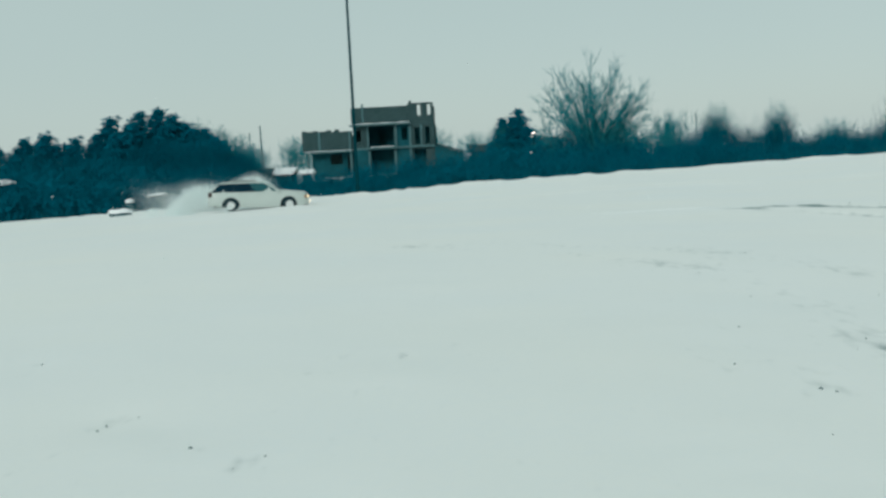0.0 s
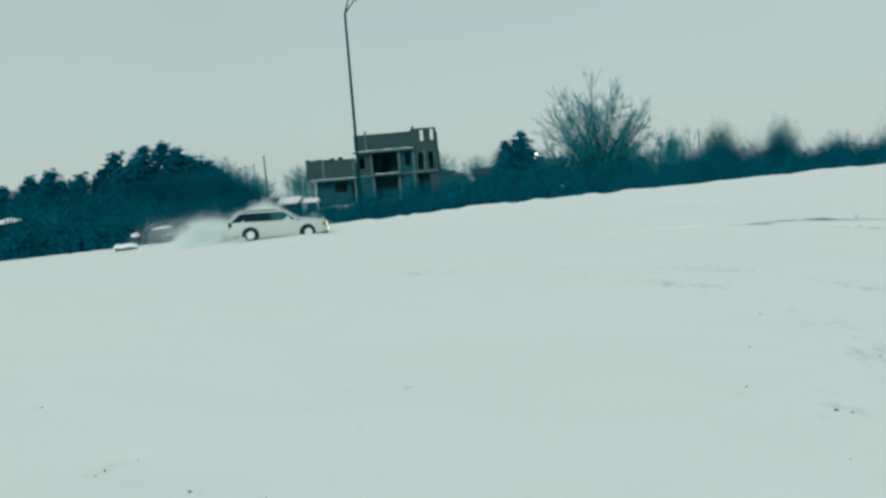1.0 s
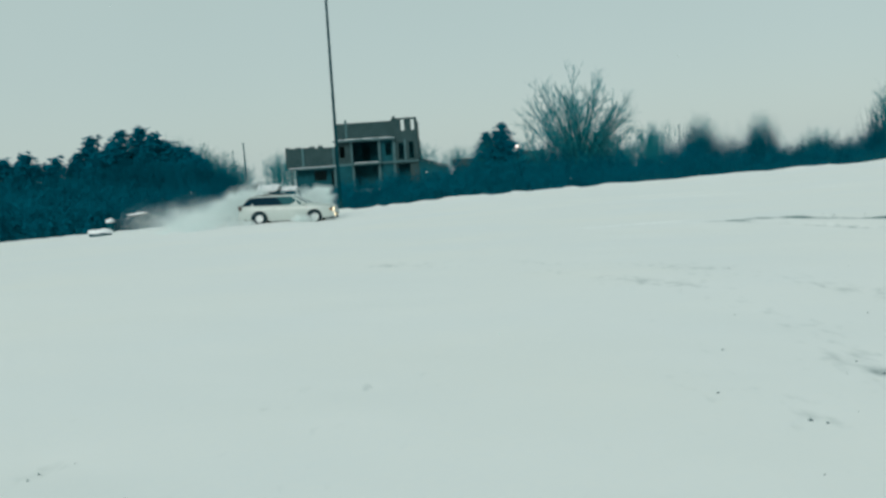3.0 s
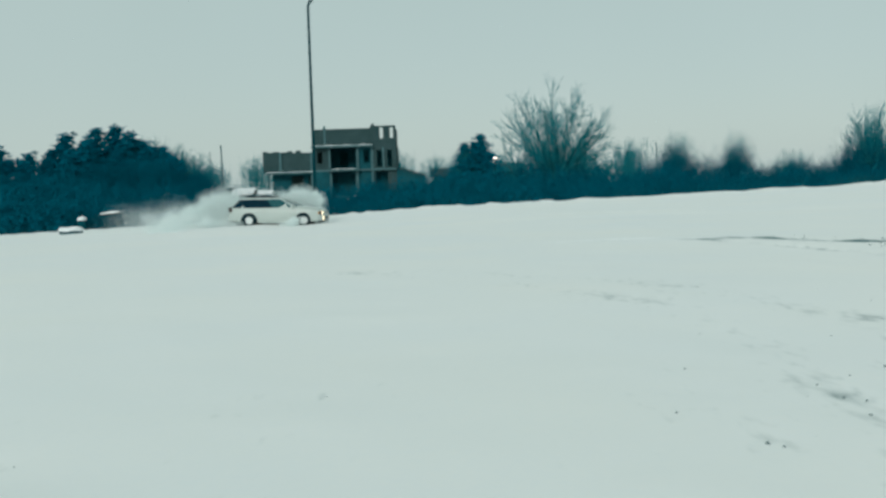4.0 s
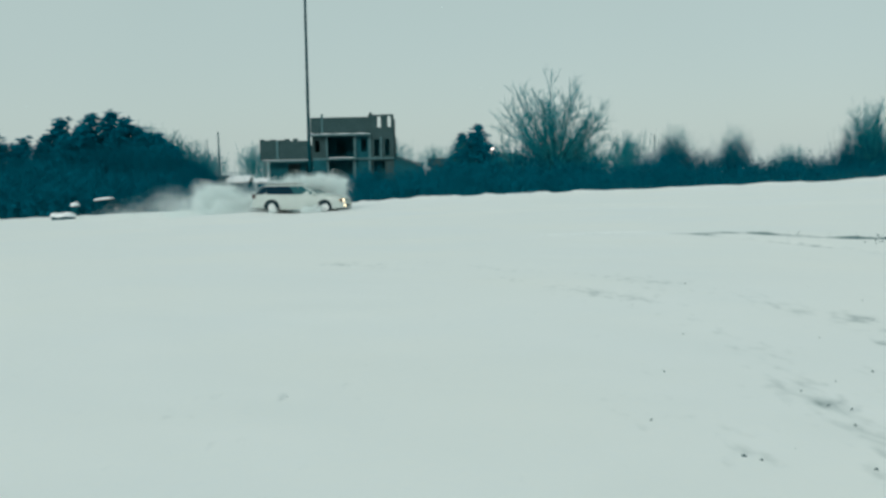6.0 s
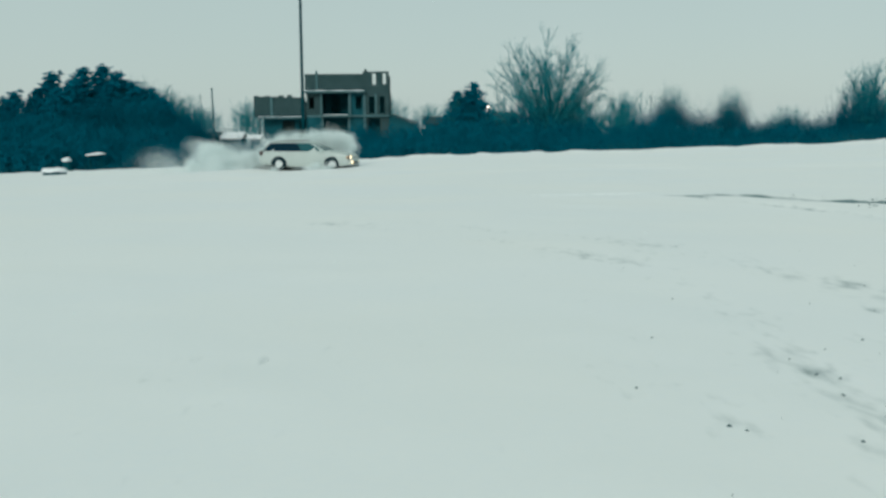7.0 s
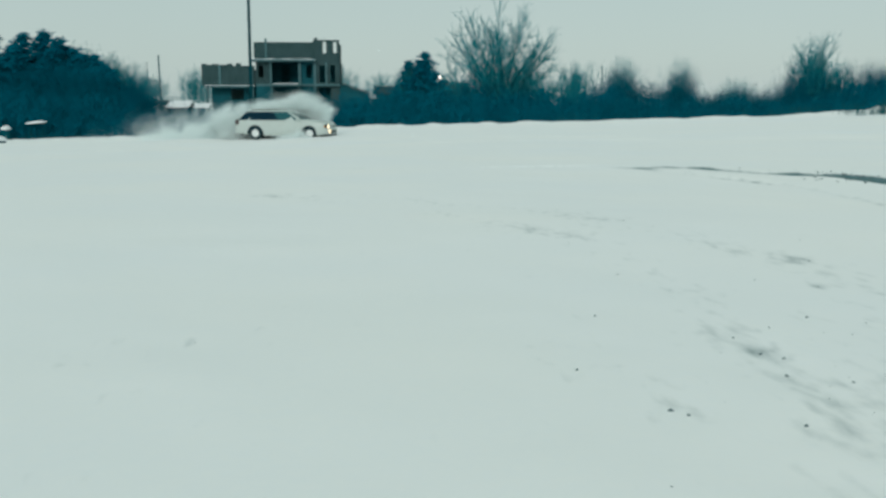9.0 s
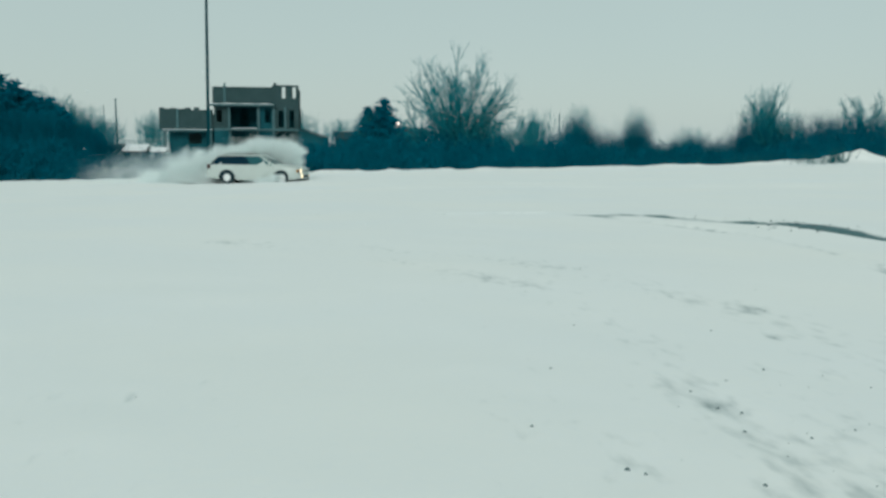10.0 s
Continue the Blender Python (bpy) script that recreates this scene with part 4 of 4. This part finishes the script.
def make_bare_tree(name, x, y, top, reach, limbs, seed, label, fork=0.12, mats=(BARK, TWIG), fine=1.0, lean=0.0):
    """A leafless tree: limbs fan from a short trunk to a rounded crown and split into branches and fine twigs."""
    rng = np.random.default_rng(seed)
    z = height(x, y) - 0.1
    tall = top - z
    tree = tagged(new(name), label, "tree", "bare trees")
    tree.location = (x, y, z)
    v, f, tv, tf = [], [], [], []
    tube(v, f, (0, 0, 0), (0.04, 0, tall * fork), tall * 0.026, tall * 0.02, 8)
    tube(v, f, (0.04, 0, tall * fork), (0.15, 0, tall * 0.45), tall * 0.017, tall * 0.009, 6)
    tube(v, f, (0.15, 0, tall * 0.45), (0.05, 0, tall * 0.72), tall * 0.009, 0.012, 5)
    for i in range(limbs):
        f01 = (i + 0.5) / limbs
        polar = radians(4 + 106 * f01 ** 0.72 + rng.normal(0, 5))
        w = 2.39996 * i + rng.normal(0, 0.2)
        lobe = 1.0 - 0.16 * max(0.0, math.cos(w)) * math.sin(polar) + rng.normal(0, 0.06)
        wide = math.sin(min(polar, radians(90))) ** 0.68 * reach * rng.uniform(0.88, 1.0)
        end = Vector((math.cos(w) * wide + lean * f01, math.sin(w) * wide, tall * (0.44 + 0.41 * math.cos(polar))))
        end.z = tall * 0.15 + (end.z - tall * 0.15) * lobe
        a = Vector((0.04, 0, tall * (fork * 0.7 + rng.uniform(0, 0.16) * (1 - 0.5 * f01))))
        mid = a.lerp(end, 0.45) + Vector((0, 0, -0.03 * tall + 0.10 * tall * math.cos(polar))) + Vector(rng.normal(0, 0.03 * tall, 3))
        n = 8
        line = bend(a, mid, end, n)
        r = tall * 0.0068
        for j in range(n):
            r0, r1 = r * (1 - 0.85 * j / n), r * (1 - 0.85 * (j + 1) / n)
            tube(v, f, line[j], line[j + 1], r0, r1, 4)
            if j < 2:
                continue
            way = (line[j + 1] - line[j]).normalized()
            for _ in range(5):
                p = line[j].lerp(line[j + 1], rng.uniform(0, 1))
                d = (way * 0.8 + Vector(rng.normal(0, 0.5, 3)) + Vector((0, 0, 0.16))).normalized()
                length = tall * rng.uniform(0.07, 0.15)
                q = p + d * length
                tube(tv, tf, p, q, 0.015 * fine, 0.008 * fine, 3)
                for _ in range(6):
                    c = p.lerp(q, rng.uniform(0.25, 1.0))
                    e = (d + Vector(rng.normal(0, 0.42, 3)) + Vector((0, 0, 0.25))).normalized()
                    tube(tv, tf, c, c + e * length * rng.uniform(0.3, 0.65), 0.009 * fine, 0.005 * fine, 3)
    mesh_part("trunk", mesh_of("trunk", v, f, mats[0], True), tree)
    mesh_part("crown", mesh_of("crown", tv, tf, mats[1]), tree, "fine frosted or haze-paled twigs")
    return tree


def tufts(points, rng, size, count=7):
    """Sprays of needles round each point."""
    v, f = [], []
    for p, s in points:
        for _ in range(count):
            d = Vector(rng.normal(0, 1, 3)).normalized()
            d.z = abs(d.z) * 0.6 - 0.1
            side = d.cross(Vector(rng.normal(0, 1, 3))).normalized() * size * s * 0.16
            k = len(v)
            tip = p + d * size * s * rng.uniform(0.7, 1.3)
            v += [tuple(p - side), tuple(p + side), tuple(tip)]
            f.append((k, k + 1, k + 2))
    return v, f


def make_pine(name, x, y, top, radius, seed, label, ragged=0.35, round_top=3.0):
    rng = np.random.default_rng(seed)
    z = height(x, y) - 0.1
    tall = top - z
    tree = tagged(new(name), label, "conifer", "conifers beyond the field")
    tree.location = (x, y, z)
    v, f = [], []
    tube(v, f, (0, 0, 0), (0, 0, tall * 0.97), tall * 0.022, 0.02, 8)
    pts = [(Vector((0, 0, tall * q)), 0.8) for q in (0.93, 0.96, 0.99)]
    h = tall * 0.06
    while h < tall * 0.97:
        reach = radius * (1 - (h / tall) ** round_top) * 0.95 + 0.15
        arms = 7
        for i in range(arms):
            w = rng.uniform(0, 2 * math.pi)
            r = reach * rng.uniform(1 - ragged, 1 + ragged * 0.4)
            tip = Vector((math.cos(w) * r, math.sin(w) * r, h + r * rng.uniform(-0.12, 0.25)))
            tube(v, f, (0, 0, h), tip, 0.035, 0.012, 3)
            n = max(3, int(r / 0.13))
            for j in range(n):
                g = (j + rng.uniform(0, 1)) / n
                if g > 0.12:
                    pts.append((Vector((0, 0, h)).lerp(tip, g) + Vector(rng.normal(0, 0.18, 3)), 1.15 - 0.35 * g * rng.uniform(0, 1)))
        h += 0.24 * rng.uniform(0.7, 1.3)
    mesh_part("trunk", mesh_of("trunk", v, f, BARK), tree)
    nv, nf = tufts(pts, rng, 0.42, 7)
    mesh_part("crown", mesh_of("crown", nv, nf, NEEDLE), tree, "dark needle sprays")
    return tree


def brush_mesh(name, wide, blades, seed, mat, thick=0.03, wisps=60):
    """A dome of tangled bare twigs, one unit high, with wisps standing out of its top."""
    rng = np.random.default_rng(seed)
    v, f = [], []
    lumps = [(rng.uniform(-0.8, 0.8) * wide, rng.uniform(-0.4, 0.4) * wide, rng.uniform(0.55, 0.95)) for _ in range(7)]
    for i in range(blades):
        cx, cy, top = lumps[i % 7]
        w, r = rng.uniform(0, 2 * math.pi), math.sqrt(rng.uniform(0, 1)) * 0.6 * wide
        h = rng.uniform(0, 1) * top * math.sqrt(max(0.0, 1 - (r / (0.62 * wide)) ** 2) + 0.05)
        p = Vector((cx + math.cos(w) * r, cy + math.sin(w) * r, h))
        d = Vector((rng.normal(0, 0.6) + 0.3 * math.cos(w), rng.normal(0, 0.6), rng.uniform(0.1, 1.0))).normalized()
        side = d.cross(Vector(rng.normal(0, 1, 3))).normalized() * thick * rng.uniform(0.6, 1.3)
        k = len(v)
        v += [tuple(p - side), tuple(p + side), tuple(p + Vector((d.x, d.y, d.z * 0.4)) * rng.uniform(0.25, 0.6))]
        f.append((k, k + 1, k + 2))
    for i in range(wisps):
        cx, cy, top = lumps[i % 7]
        a = Vector((cx + rng.normal(0, 0.3) * wide, cy + rng.normal(0, 0.3) * wide, top * 0.45))
        b = a + Vector(((a.x - cx) * 0.5 + rng.normal(0, 0.15), rng.normal(0, 0.15), rng.uniform(0.25, 0.62)))
        tube(v, f, a, b, thick * 0.5, thick * 0.2, 3)
        for _ in range(3):
            c = a.lerp(b, rng.uniform(0.3, 0.9))
            tube(v, f, c, c + Vector((rng.normal(0, 0.16), rng.normal(0, 0.16), rng.uniform(0.06, 0.16))), thick * 0.35, thick * 0.15, 3)
    return mesh_of(name, v, f, mat)


def make_brush():
    """The hedge and thickets that close the field."""
    rng = np.random.default_rng(77)
    low = [brush_mesh("brush", 1.5, 2000, 50 + i, BRUSH, 0.0205, 16) for i in range(4)]
    shrub = [brush_mesh("brush", 1.5, 3200, 90 + i, BRUSH, 0.0085, 420) for i in range(3)]
    airy = [brush_mesh("brush", 1.2, 800, 60 + i, TWIG, 0.012, 260) for i in range(3)]

    misty = [brush_mesh("brush", 1.2, 330, 80 + i, HAZE_TWIG, 0.017, 150) for i in range(3)]
    far = [brush_mesh("brush", 1.2, 150, 70 + i, HAZE_TWIG, 0.016, 110) for i in range(3)]

    def bush(x, y, tall, wide, meshes, label, group):
        z = height(x, y) - 0.15
        ob = tagged(new("bush", meshes[int(rng.integers(0, len(meshes)))]), label, "bush", group)
        ob.matrix_basis = pose(x, y, z, 0, 0, rng.choice([0, 180]) + rng.uniform(-15, 15)) @ Matrix.Diagonal((wide, wide, tall, 1))
        return ob
    # dense low hedge along the field; the top line as (x, height of the top)
    top_x, top_z = [-60, -31, -24, -16.5, -14, -9, -5, 0, 8, 14, 20, 27, 33, 60], [2.6, 2.6, 2.6, 1.5, 0.6, 0.85, 1.3, 1.9, 1.9, 1.7, 1.75, 1.6, 2.6, 2.8]
    for depth, part_of in ((61.5, 0.78), (65.0, 0.95), (70.0, 1.05), (74.0, 1.08)):
        x = -42.0
        while x < 52:
            y = depth + rng.uniform(-1.0, 1.0)
            z = height(x, y)
            want = (np.interp(x * 64 / depth, top_x, top_z) - 1.44) * depth / 64 + 1.44
            tall = max(0.8, (want - z) * part_of * rng.uniform(0.94, 1.08))
            bush(x, y, tall, rng.uniform(0.9, 1.2), low, "dense dark leafless brush along the field's edge", "hedge brush")
            x += rng.uniform(1.2, 1.9)
    # taller single shrubs standing out of the hedge
    for x, y, top, wide, kind in ((22.9, 73, 3.8, 0.75, shrub), (20.3, 80, 4.1, 0.9, shrub), (19.0, 79, 3.0, 1.1, shrub), (22.2, 80, 3.0, 1.0, shrub), (17.0, 76, 2.4, 1.2, shrub), (33.8, 75, 4.6, 1.1, shrub), (36.0, 76, 4.2, 1.2, shrub),
                                  (38.5, 75, 4.4, 1.2, shrub), (32.4, 76, 3.4, 1.0, shrub), (41.5, 77, 4.6, 1.3, shrub), (44, 76, 4.2, 1.3, shrub), (28.5, 76, 2.5, 1.1, shrub), (26.4, 75, 2.1, 1.1, shrub), (30.6, 75, 2.4, 1.1, shrub),
                                  (8.2, 78, 3.8, 0.85, shrub), (12.6, 79, 2.6, 1.1, shrub), (-18.4, 76, 2.3, 0.9, shrub), (-20.9, 82, 3.7, 1.2, shrub), (-19.5, 82, 2.9, 1.1, shrub), (-18.3, 82, 1.9, 1.0, shrub), (-19.8, 78, 3.2, 1.2, shrub), (-21.5, 77, 4.3, 1.4, shrub), (-33, 76, 3.6, 1.3, shrub),
                                  (-36, 76, 3.0, 1.3, shrub), (-23.5, 78, 4.4, 1.4, shrub), (-26, 77, 4.0, 1.4, shrub), (-29, 76, 3.6, 1.4, shrub), (14.5, 74, 1.9, 0.6, shrub),
                                  (23.0, 73.5, 4.4, 0.8, airy), (20.4, 80.5, 4.8, 1.0, airy), (17.5, 84, 4.4, 1.0, airy), (28.6, 77, 3.0, 1.2, airy), (34.2, 75.5, 6.0, 1.0, airy)):
        bush(x, y, top - height(x, y), wide, kind, "upright leafless shrub standing out of the hedge", "tall shrubs")
    # pale far thickets behind, distance haze painted into their twig colour
    for x, y, top in ((-3.5, 150, 6.0), (0, 155, 5.2), (3.5, 150, 4.6), (-27.4, 150, 5.9), (-25.6, 151, 5.0), (-23.2, 150, 4.6), (-31.5, 150, 4.6), (-34.5, 148, 5.6), (16, 110, 4.4), (14.8, 105, 4.2)):
        bush(x, y, top - height(x, y), 2.0, far, "pale leafless thicket in the distance", "distant thickets")
    # fuzzy tall thicket between the pines and the brick house, likewise haze-paled
    for x, y, top in ((-24.0, 85, 5.9), (-23.0, 86, 5.4), (-22.0, 86, 4.9), (-21.0, 86, 4.1)):
        bush(x, y, top - height(x, y), 1.3, misty, "tall pale leafless thicket beside the pines", "tall thickets")


def make_weeds():
    """Dead stalks poking out of the snow along the rim, joined as one."""
    rng = np.random.default_rng(9)
    v, f = [], []
    for _ in range(900):
        x = rng.uniform(-30, 42)
        y = float(rim_y(x)) + rng.uniform(-0.8, 2.6)
        z = height(x, y)
        h = rng.uniform(0.12, 0.5)
        tube(v, f, (x, y, z - 0.05), (x + rng.normal(0, 0.1), y + rng.normal(0, 0.1), z + h), 0.012, 0.005, 3)
    for cx, cy, n, tall in ((27.2, 55.0, 24, 0.6), (28.8, 54.4, 60, 0.75), (28.2, 54.6, 30, 0.5), (24.5, 56, 20, 0.5), (33, 55, 30, 0.6)):
        for _ in range(n):
            x, y = cx + rng.normal(0, 0.5), cy + rng.normal(0, 0.3)
            z = height(x, y)
            tube(v, f, (x, y, z - 0.05), (x + rng.normal(0, 0.25), y + rng.normal(0, 0.2), z + tall * rng.uniform(0.4, 1.1)), 0.02, 0.008, 3)
    tagged(new("weeds", mesh_of("weeds", v, f, WEED)), "dead weed stalks poking through snow along the field's rim", "weeds", kind="stuff")


def make_clods():
    """Frozen crumbs of soil and snow beside the footprints and ruts."""
    rng = np.random.default_rng(12)
    v, f = [], []
    spots = [(8.9 + rng.normal(0, 0.4), 18.5 + rng.normal(0, 0.6), 0.03) for _ in range(90)] + [(7.4 + rng.normal(0, 0.9), 20.6 + rng.normal(0, 0.35), 0.02) for _ in range(25)]
    spots += [(x + rng.normal(0, 0.05), y + rng.normal(0, 0.04), 0.016) for x, y, s, d in MARKS if d >= 0.07]
    spots += [(2.8 + rng.normal(0, 0.4) + 0.45 * (y - 5.6), y, 0.012) for y in rng.uniform(4.6, 7.2, 22)] + [(rng.uniform(1.2, 5.5), rng.uniform(5, 13), 0.013) for _ in range(9)]
    for px, py, size in spots:
        pz = surface(px, py)
        k, r = len(v), size * rng.uniform(0.5, 1.5)
        v += [(px + r * math.cos(w) * rng.uniform(0.7, 1.3), py + r * math.sin(w) * rng.uniform(0.7, 1.3), pz - 0.01) for w in (0.2, 1.5, 2.7, 3.9, 5.2)]
        v.append((px + rng.normal(0, r * 0.2), py, pz + r * 0.6))
        f += [(k + i, k + (i + 1) % 5, k + 5) for i in range(5)]
    tagged(new("clods", mesh_of("clods", v, f, CLOD)), "small frozen soil clods scattered over the trodden snow", "clods", kind="stuff")


car, wheels = make_car()
puffs = make_spray()
flakes = make_snowflakes()
make_street_lamp()
make_well_ring()
make_posts()
make_house()
make_shed("shed", -17.0, -15.7, 86, 89, 0.55, 0.36, "low dark shed with a snow-covered roof before the brick house")
make_shed("shed", -18.4, -17.4, 86.5, 89, 0.62, 0.3, "low grey shed with a bare roof before the brick house", False, CONCRETE)
make_shed("shed", -14.9, -14.2, 87, 88.4, 0.5, 0.16, "small dark shed under lying snow before the brick house")
make_shed("house", 0.5, 5.0, 122, 128, 1.7, 0.8, "distant low house with a dark roof", False, PLASTER)
make_shed("house", 7.0, 10.2, 108, 114, 2.0, 0.8, "distant low house with a dark roof beside a lit lamp", False, PLASTER)
make_bare_tree("bare_tree", 10.25, 80.0, 9.1, 4.7, 58, 6, "large spreading leafless tree with a round fan of frosted twigs", 0.1, (BARK, TWIG), 1.15, 0.5)
make_bare_tree("bare_tree", 34.6, 76.0, 6.4, 2.4, 28, 15, "leafless tree with fine upright twigs in the hedge", 0.15, (BARK, TWIG), 0.95)
make_bare_tree("bare_tree", 44.2, 78.0, 5.9, 3.0, 44, 17, "round-crowned leafless tree standing in the hedge", 0.2, (BARK, TWIG), 1.05)
for x, y, top, reach, seed, pale in ((-24.4, 86, 6.1, 2.2, 13, 1), (-22.6, 87, 5.4, 2.0, 11, 1), (-21.0, 89, 4.7, 1.7, 12, 1), (-33, 92, 5.5, 2.0, 14, 1), (3.9, 101, 4.9, 1.6, 20, 0), (16.2, 96, 4.3, 1.5, 22, 0), (19.3, 96, 4.6, 1.6, 21, 0)):
    make_bare_tree("bare_tree", x, y, top, reach, 24, seed, "small leafless tree with haze-paled twigs" if pale else "small leafless tree with dark frosted twigs", 0.15, (BARK, HAZE_TWIG if pale else TWIG), 0.95)
make_pine("fir", 5.3, 100.0, 5.75, 3.8, 31, "dark young fir with a pointed top", 0.3, 1.25)
make_pine("fir", 3.8, 101.0, 4.9, 2.4, 32, "small dark fir beside a taller one", 0.3, 1.4)
for x, y, top, r, seed in ((-29.2, 80, 6.0, 1.9, 33), (-26.8, 80, 6.2, 2.1, 34), (-25.5, 80.5, 6.4, 2.0, 35), (-24.2, 80, 5.9, 2.1, 36), (-22.6, 80, 4.6, 2.0, 37), (-31.6, 78, 4.2, 2.0, 38), (-33.6, 77.5, 4.7, 2.3, 39), (-35.6, 78, 4.3, 2.2, 40), (-28, 78, 4.2, 2.0, 41), (-20.4, 79, 3.8, 1.8, 42), (-38, 78, 3.6, 2.2, 43), (-27.9, 81, 5.4, 2.1, 44), (-23.3, 80.5, 5.3, 2.1, 45), (-21.6, 80.5, 4.5, 2.0, 46), (-30.4, 80, 4.6, 2.0, 47)):
    make_pine("pine", x, y, top, r, seed, "dark bushy pine beyond the snow field")
make_snowy_things()
make_brush()
make_weeds()
make_clods()


def motions():
    walk(car, [(t, car_pose(t)) for t in np.arange(0, 10.01, 0.5).tolist()])
    for wheel, axle, s in wheels:
        steer = 12.0 if axle == AXLE_F else 0.0
        rows = []
        for i in range(21):
            m = pose(axle * 0.975, s * TRACK * 0.99, WHEEL_R - 0.02, 0, 0, steer) @ (pose(0, 0, 0, 0, 0, 180) if s > 0 else pose(0, 0, 0)) @ pose(0, 0, 0, 0, (-1 if s > 0 else 1) * 62.0 * i, 0)
            rows.append((i * 0.5, m))
        walk(wheel, rows)
    for ob, *how in puffs:
        walk(ob, puff_rows(*how))
    for ob, x, y, z, fall, drift in flakes:
        walk(ob, [(t, pose(x + drift * t, y, z - fall * t + 0.4, 0, 30 * t, 20 * t)) for t in (0.0, 2.5, 5.0, 7.5, 10.0)])


motions()
